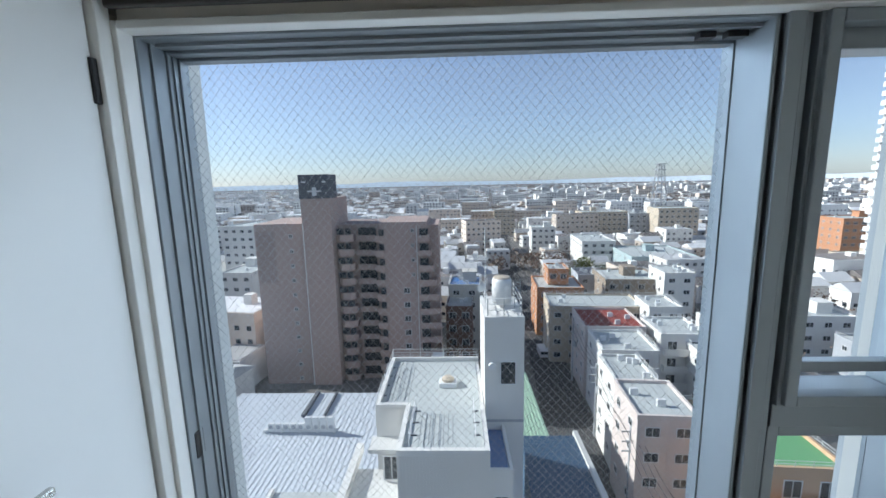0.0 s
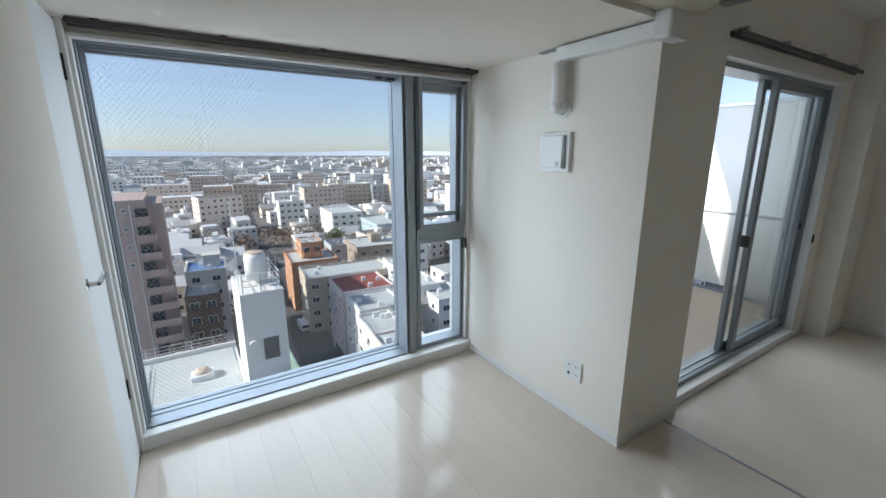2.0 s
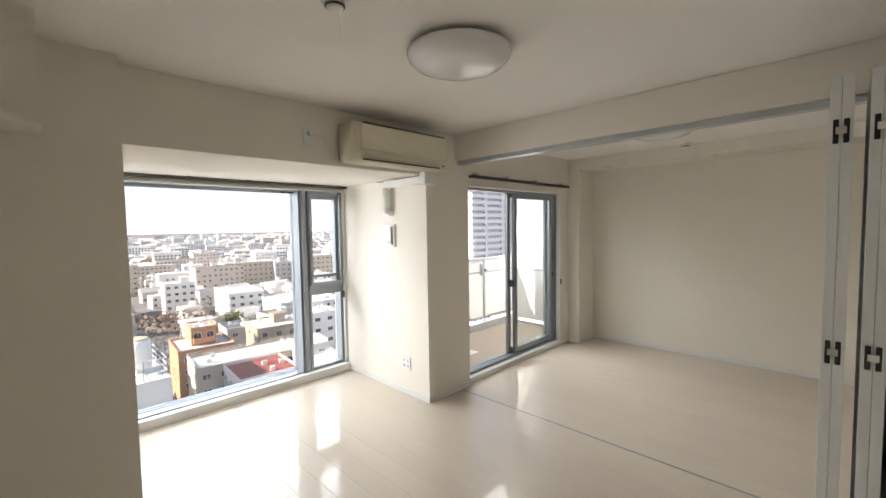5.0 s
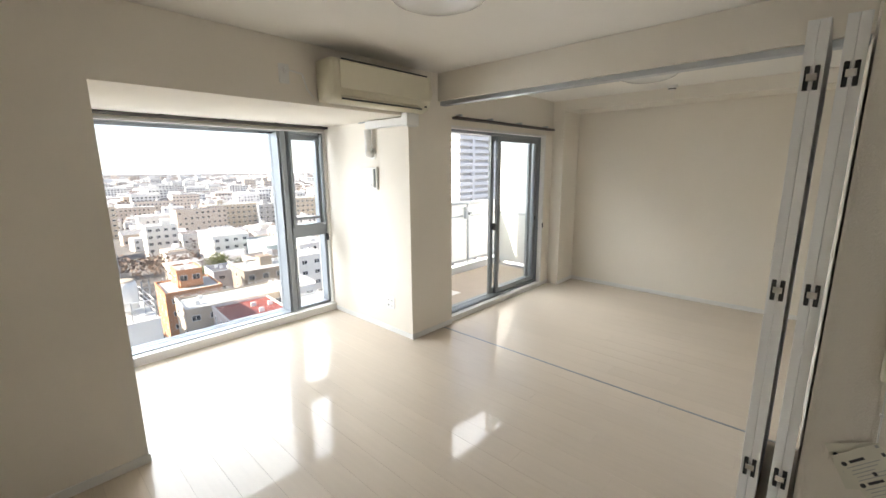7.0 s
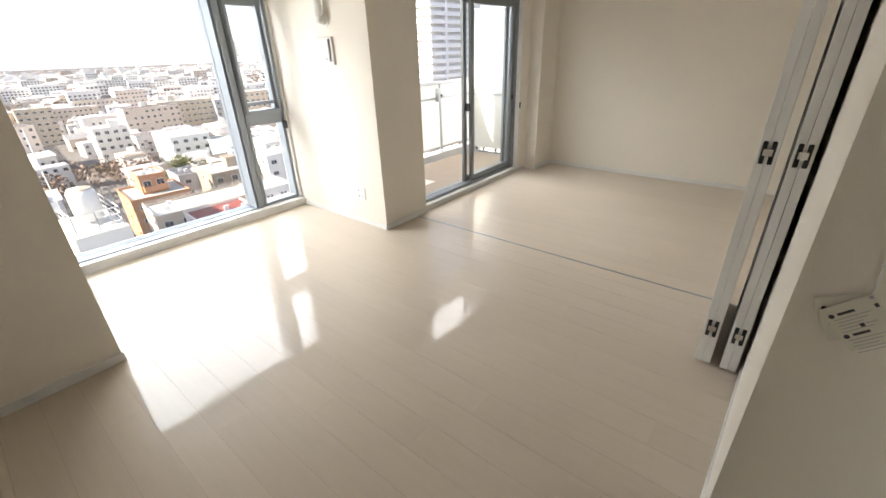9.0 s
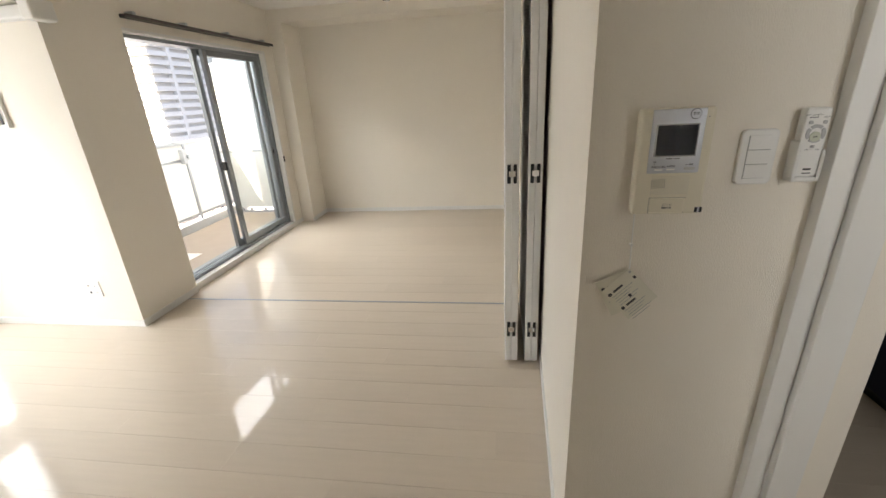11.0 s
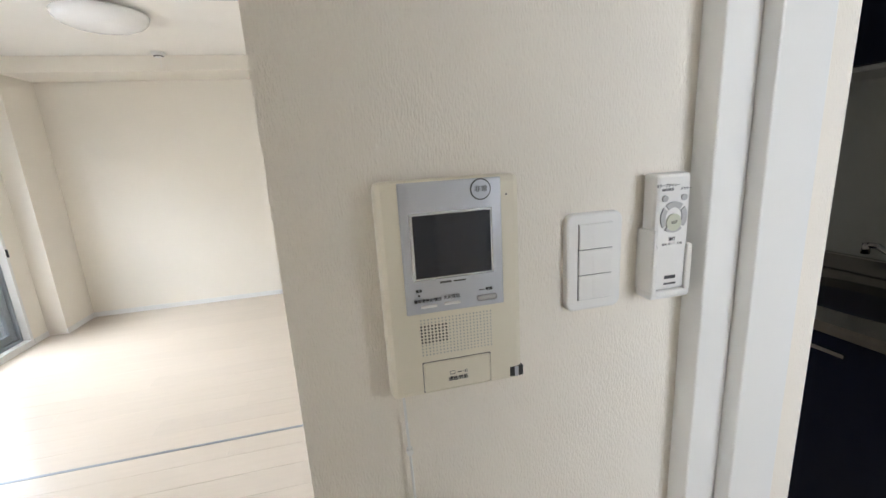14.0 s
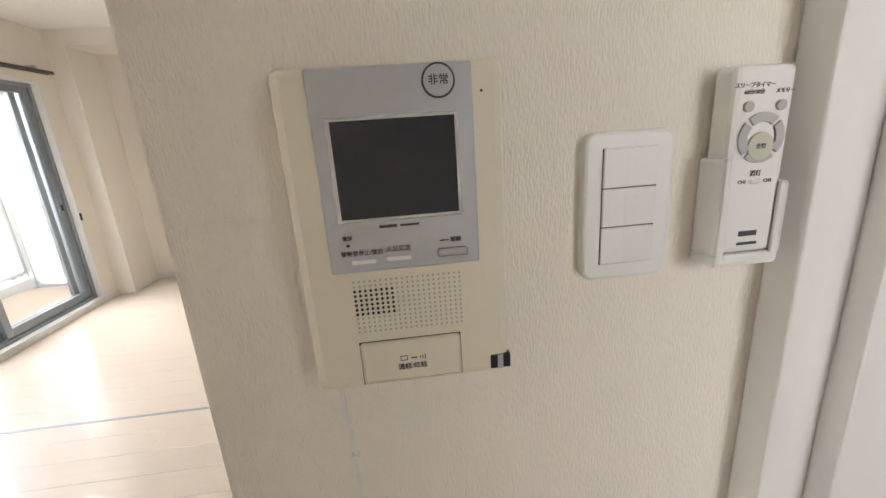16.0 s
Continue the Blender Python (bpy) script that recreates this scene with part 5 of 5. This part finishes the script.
# parked van
van = thing("van", (19.5, 88, GZ), "white van standing in the street", "van")
part("body", boxes((18.6, 20.4, 86, 90.4, GZ + .4, GZ + 2.0), bevel=.15), RAILW, van)
part("windscreen", boxes((18.75, 20.25, 85.97, 86.05, GZ + 1.2, GZ + 1.8)), WINDARK, van)
for x in (18.6, 20.2):
    for y in (87, 89.4):
        part("wheel", rod(bmesh.new(), (x, y, GZ + .35), (x + .2, y, GZ + .35), .35, 12), BLACK, van)


# ---- the town ----
TURNED = [0.0, 0.0, 1.0, 0.0]      # centre, cosine and sine of the house being built


def turned(p):
    cx, cy, c, sn = TURNED
    x, y = p[0] - cx, p[1] - cy
    return (cx + c * x - sn * y, cy + sn * x + c * y, p[2])


def gable(bm, x0, x1, y0, y1, z, h):
    ym = (y0 + y1) / 2
    v = [bm.verts.new(turned(p)) for p in ((x0, y0, z), (x1, y0, z), (x1, y1, z), (x0, y1, z), (x0, ym, z + h), (x1, ym, z + h))]
    for f in ((0, 1, 5, 4), (2, 3, 4, 5), (0, 4, 3), (1, 2, 5), (3, 2, 1, 0)):
        bm.faces.new([v[i] for i in f])


def fast_box(bm, x0, x1, y0, y1, z0, z1, sides=(0, 1, 2, 3, 4)):
    v = [bm.verts.new(turned(p)) for p in ((x0, y0, z0), (x1, y0, z0), (x1, y1, z0), (x0, y1, z0), (x0, y0, z1), (x1, y0, z1), (x1, y1, z1), (x0, y1, z1))]
    for k, f in enumerate(((0, 1, 5, 4), (1, 2, 6, 5), (2, 3, 7, 6), (3, 0, 4, 7), (4, 5, 6, 7))):
        if k in sides:
            bm.faces.new([v[i] for i in f])


taken = [(o.location.x, o.location.y) for o in scene.collection.objects if o.get("category") in ("building", "roof") and o.parent is None]
walls, warm, roofs, darks, panes = (bmesh.new() for _ in range(5))
rnd = random.Random(7)
y = 58.0
spots = []
while y < 2600:
    step = 9.2 + y * .0125
    x = -y * .75 - 30
    while x < y * 1.55 + 60:
        px, py = x + rnd.uniform(-2, 2), y + rnd.uniform(-2.5, 2.5)
        x += step * rnd.uniform(.85, 1.15)
        street = 18 + (py - 60) * .07
        if abs(px - street - 2) < 8.5 or (px < -6 and px > -42 and py < 96) or (px < 14 and py < 64):
            continue
        if any(abs(px - a) < 15 and abs(py - b) < 13 for a, b in taken) or rnd.random() < .12:
            if y < 900 and rnd.random() < .6:
                spots.append((px, py))
            continue
        w, d = rnd.uniform(5.2, 9.5) * (1 + y * .0006), rnd.uniform(5.5, 9.5)
        h = rnd.choice((5.4, 5.8, 6.0, 6.2, 6.6, 8.6)) * rnd.uniform(.9, 1.1)
        tall = rnd.random() < .085
        if tall:
            h, w, d = rnd.uniform(10, 20 if y > 200 else 14), rnd.uniform(12, 28), rnd.uniform(9, 13)
        a = radians(12 * noise.noise((px * .006, py * .006, 0)) * 2 + rnd.uniform(-4, 4) - 5)
        TURNED[:] = [px, py, math.cos(a), math.sin(a)]
        bm = warm if rnd.random() < .20 else walls
        top = GZ + h
        fast_box(bm, px - w / 2, px + w / 2, py - d / 2, py + d / 2, GZ, top)
        if h < 10 and rnd.random() < .72:
            gable(darks if rnd.random() < .34 else roofs, px - w / 2 - .4, px + w / 2 + .4, py - d / 2 - .4, py + d / 2 + .4, top + .01, rnd.uniform(1.4, 2.4))
        else:
            fast_box(roofs if rnd.random() < .8 else darks, px - w / 2 + .3, px + w / 2 - .3, py - d / 2 + .3, py + d / 2 - .3, top + .01, top + .12, (0, 4))
            if rnd.random() < .7:
                cx, cy = px + rnd.uniform(-.25, .25) * w, py + rnd.uniform(-.2, .2) * d
                fast_box(walls, cx - 1, cx + 1, cy - 1, cy + 1, top + .12, top + rnd.uniform(1, 2.6))
        if tall and 420 <= y < 1300:
            for f in range(int(h / 3)):
                z, n = GZ + .8 + f * 3, max(3, int(w / 3.4))
                for c in range(n):
                    cx = px - w / 2 + w * (c + .5) / n
                    fast_box(panes, cx - .95, cx + .95, py - d / 2 - .06, py - d / 2, z, z + 1.5, (0, 4))
        if y < 420:
            for f in range(int(h / 2.9)):
                z = GZ + 1.0 + f * 2.9
                n = max(2, int(w / 2.6))
                for c in range(n):
                    if rnd.random() < .85:
                        cx = px - w / 2 + w * (c + .5) / n
                        fast_box(panes, cx - .55, cx + .55, py - d / 2 - .05, py - d / 2, z + .2, z + 1.2, (0, 1, 3, 4))
                for c in range(2):
                    cy = py - d / 4 + c * d / 2
                    fast_box(panes, px - w / 2 - .05, px - w / 2, cy - .6, cy + .6, z, z + 1.2, (0, 2, 3, 4))
    y += step
for name, bm, mat, lab in (("town_houses", walls, TOWN, "pale houses of the town in rows"), ("town_houses_warm", warm, TOWNWARM, "tan and brown houses of the town"), ("town_roofs", roofs, TOWNROOF, "pale grey roofs of the town"), ("town_dark_roofs", darks, TOWNDARK, "dark tiled roofs of the town"), ("town_windows", panes, WINDARK, "dark windows of the town houses")):
    tagged(link(name, bm, mat), lab, "houses", kind="stuff")


# ---- trees ----
def leaf_clumps(bm, centre, radius, n, size, rnd):
    for _ in range(n):
        while True:
            p = Vector((rnd.uniform(-1, 1), rnd.uniform(-1, 1), rnd.uniform(-.8, 1)))
            if .25 < p.length < 1:
                break
        c = Vector(centre) + p * radius
        a = Vector((rnd.uniform(-1, 1), rnd.uniform(-1, 1), rnd.uniform(-.6, .6))).normalized() * size * rnd.uniform(.6, 1.3)
        b = a.cross(Vector((rnd.uniform(-1, 1), rnd.uniform(-1, 1), rnd.uniform(-1, 1)))).normalized() * size * rnd.uniform(.4, .9)
        bm.faces.new([bm.verts.new(c + v) for v in (a, b, -a, -b)])


rnd = random.Random(3)
for x, y, h in ((40, 138, 11), (45, 141, 12), (50, 139, 10), (35.5, 141, 9)):
    tr = thing("tree", (x, y, GZ), "yellow-green evergreen tree among the houses", "tree", "evergreen trees")
    bm = rod(bmesh.new(), (x, y, GZ), (x, y, GZ + h * .5), .35, 8)
    for k in range(5):
        a = k * 1.26
        rod(bm, (x, y, GZ + h * .4), (x + 2 * math.cos(a), y + 2 * math.sin(a), GZ + h * .75), .14, 6)
    part("trunk", bm, BARK, tr)
    bm = bmesh.new()
    for k in range(9):
        leaf_clumps(bm, (x + rnd.uniform(-2.4, 2.4), y + rnd.uniform(-2.4, 2.4), GZ + h * rnd.uniform(.55, .95)), rnd.uniform(1.4, 2.3), 90, .34, rnd)
    part("crown", bm, LEAF, tr)
bm = bmesh.new()
for cx, cy, sx, sy, n, h in ((150, 520, 120, 30, 60, 9), (360, 560, 130, 30, 70, 12), (-160, 640, 120, 30, 60, 10), (30, 172, 16, 12, 30, 9), (230, 330, 40, 14, 36, 13), (60, 760, 200, 30, 80, 10), (560, 700, 220, 40, 80, 12)):
    for _ in range(n):
        px, py = cx + rnd.uniform(-sx, sx), cy + rnd.uniform(-sy, sy)
        r = h * rnd.uniform(.28, .42)
        leaf_clumps(bm, (px, py, GZ + h * .62), r, 46, r * .22, rnd)
for px, py in spots:
    r = rnd.uniform(1.4, 3.2)
    leaf_clumps(bm, (px, py, GZ + 2.2 + r), r, 40, r * .16, rnd)
tagged(link("bare_woods", bm, BARK), "brown leafless trees among the houses", "trees", kind="stuff")
bm = bmesh.new()
pts = []
for k in range(61):
    a = radians(-60 + k * 2)
    pts.append((4700 * math.sin(a), 4700 * math.cos(a), 22 + 26 * noise.noise((k * .13, 0, 0)) + 12 * noise.noise((k * .5, 3, 0)) + 22))
lo = [bm.verts.new((x, y, GZ)) for x, y, z in pts]
hi = [bm.verts.new((x, y, GZ + z)) for x, y, z in pts]
for k in range(60):
    bm.faces.new((lo[k], lo[k + 1], hi[k + 1], hi[k]))
# Distance haze is put into the hills as pale blue plus a faint glow.
HAZEHILLS = paint("far_hills_haze", (.55, .61, .68), v=.05, s=.002)
HAZEHILLS.node_tree.nodes["Principled BSDF"].inputs["Emission Color"].default_value = (.66, .74, .82, 1)
HAZEHILLS.node_tree.nodes["Principled BSDF"].inputs["Emission Strength"].default_value = 0.42
structure("backdrop", bm, HAZEHILLS, "distant hills with haze put in as pale colour and glow", "hills")


# ---- floor planks ----
floor = structure("floor", boxes((WX, FX, -7.1, .43, -.012, -.0010)), JOINT, "pale glossy wooden plank floor", "floor")
PW, PL = .1515, 1.818


def plank_mesh(length, width):
    bm = boxes((0, width - .0004, 0, length - .0004, -.0035, 0))
    bmesh.ops.bevel(bm, geom=[e for e in bm.edges if min(e.verts[0].co.z, e.verts[1].co.z) > -.001], offset=.0003, segments=1, affect="EDGES")
    me = bpy.data.meshes.new("plank")
    bm.to_mesh(me)
    bm.free()
    me.materials.append(PLANK)
    return me


plank_meshes = {}


def lay(x, width, y0, y1, first):
    y = y0
    while y < y1 - .01:
        step = min(first if y == y0 else PL, y1 - y)
        key = (round(step, 3), round(width, 3))
        if key not in plank_meshes:
            plank_meshes[key] = plank_mesh(*key)
        ob = new("plank", plank_meshes[key])
        ob.location = (x, y, 0)
        ob.parent = floor
        y += step


for x0, x1 in ((WX, 2.012), (2.028, FX)):
    n = 0
    x = x0
    while x < x1 - .005:
        w = min(PW, x1 - x)
        south = -7.1 if x < IX else (-5.60 if x < 3.1 else -3.578)
        north = .43 if (x > NX0 - .2 and x < NX1 + .02) else (PIL + .05)
        lay(x, w, south, north, (.45, 1.35, .9, .2, 1.1, 1.6)[n % 6])
        x += PW
        n += 1
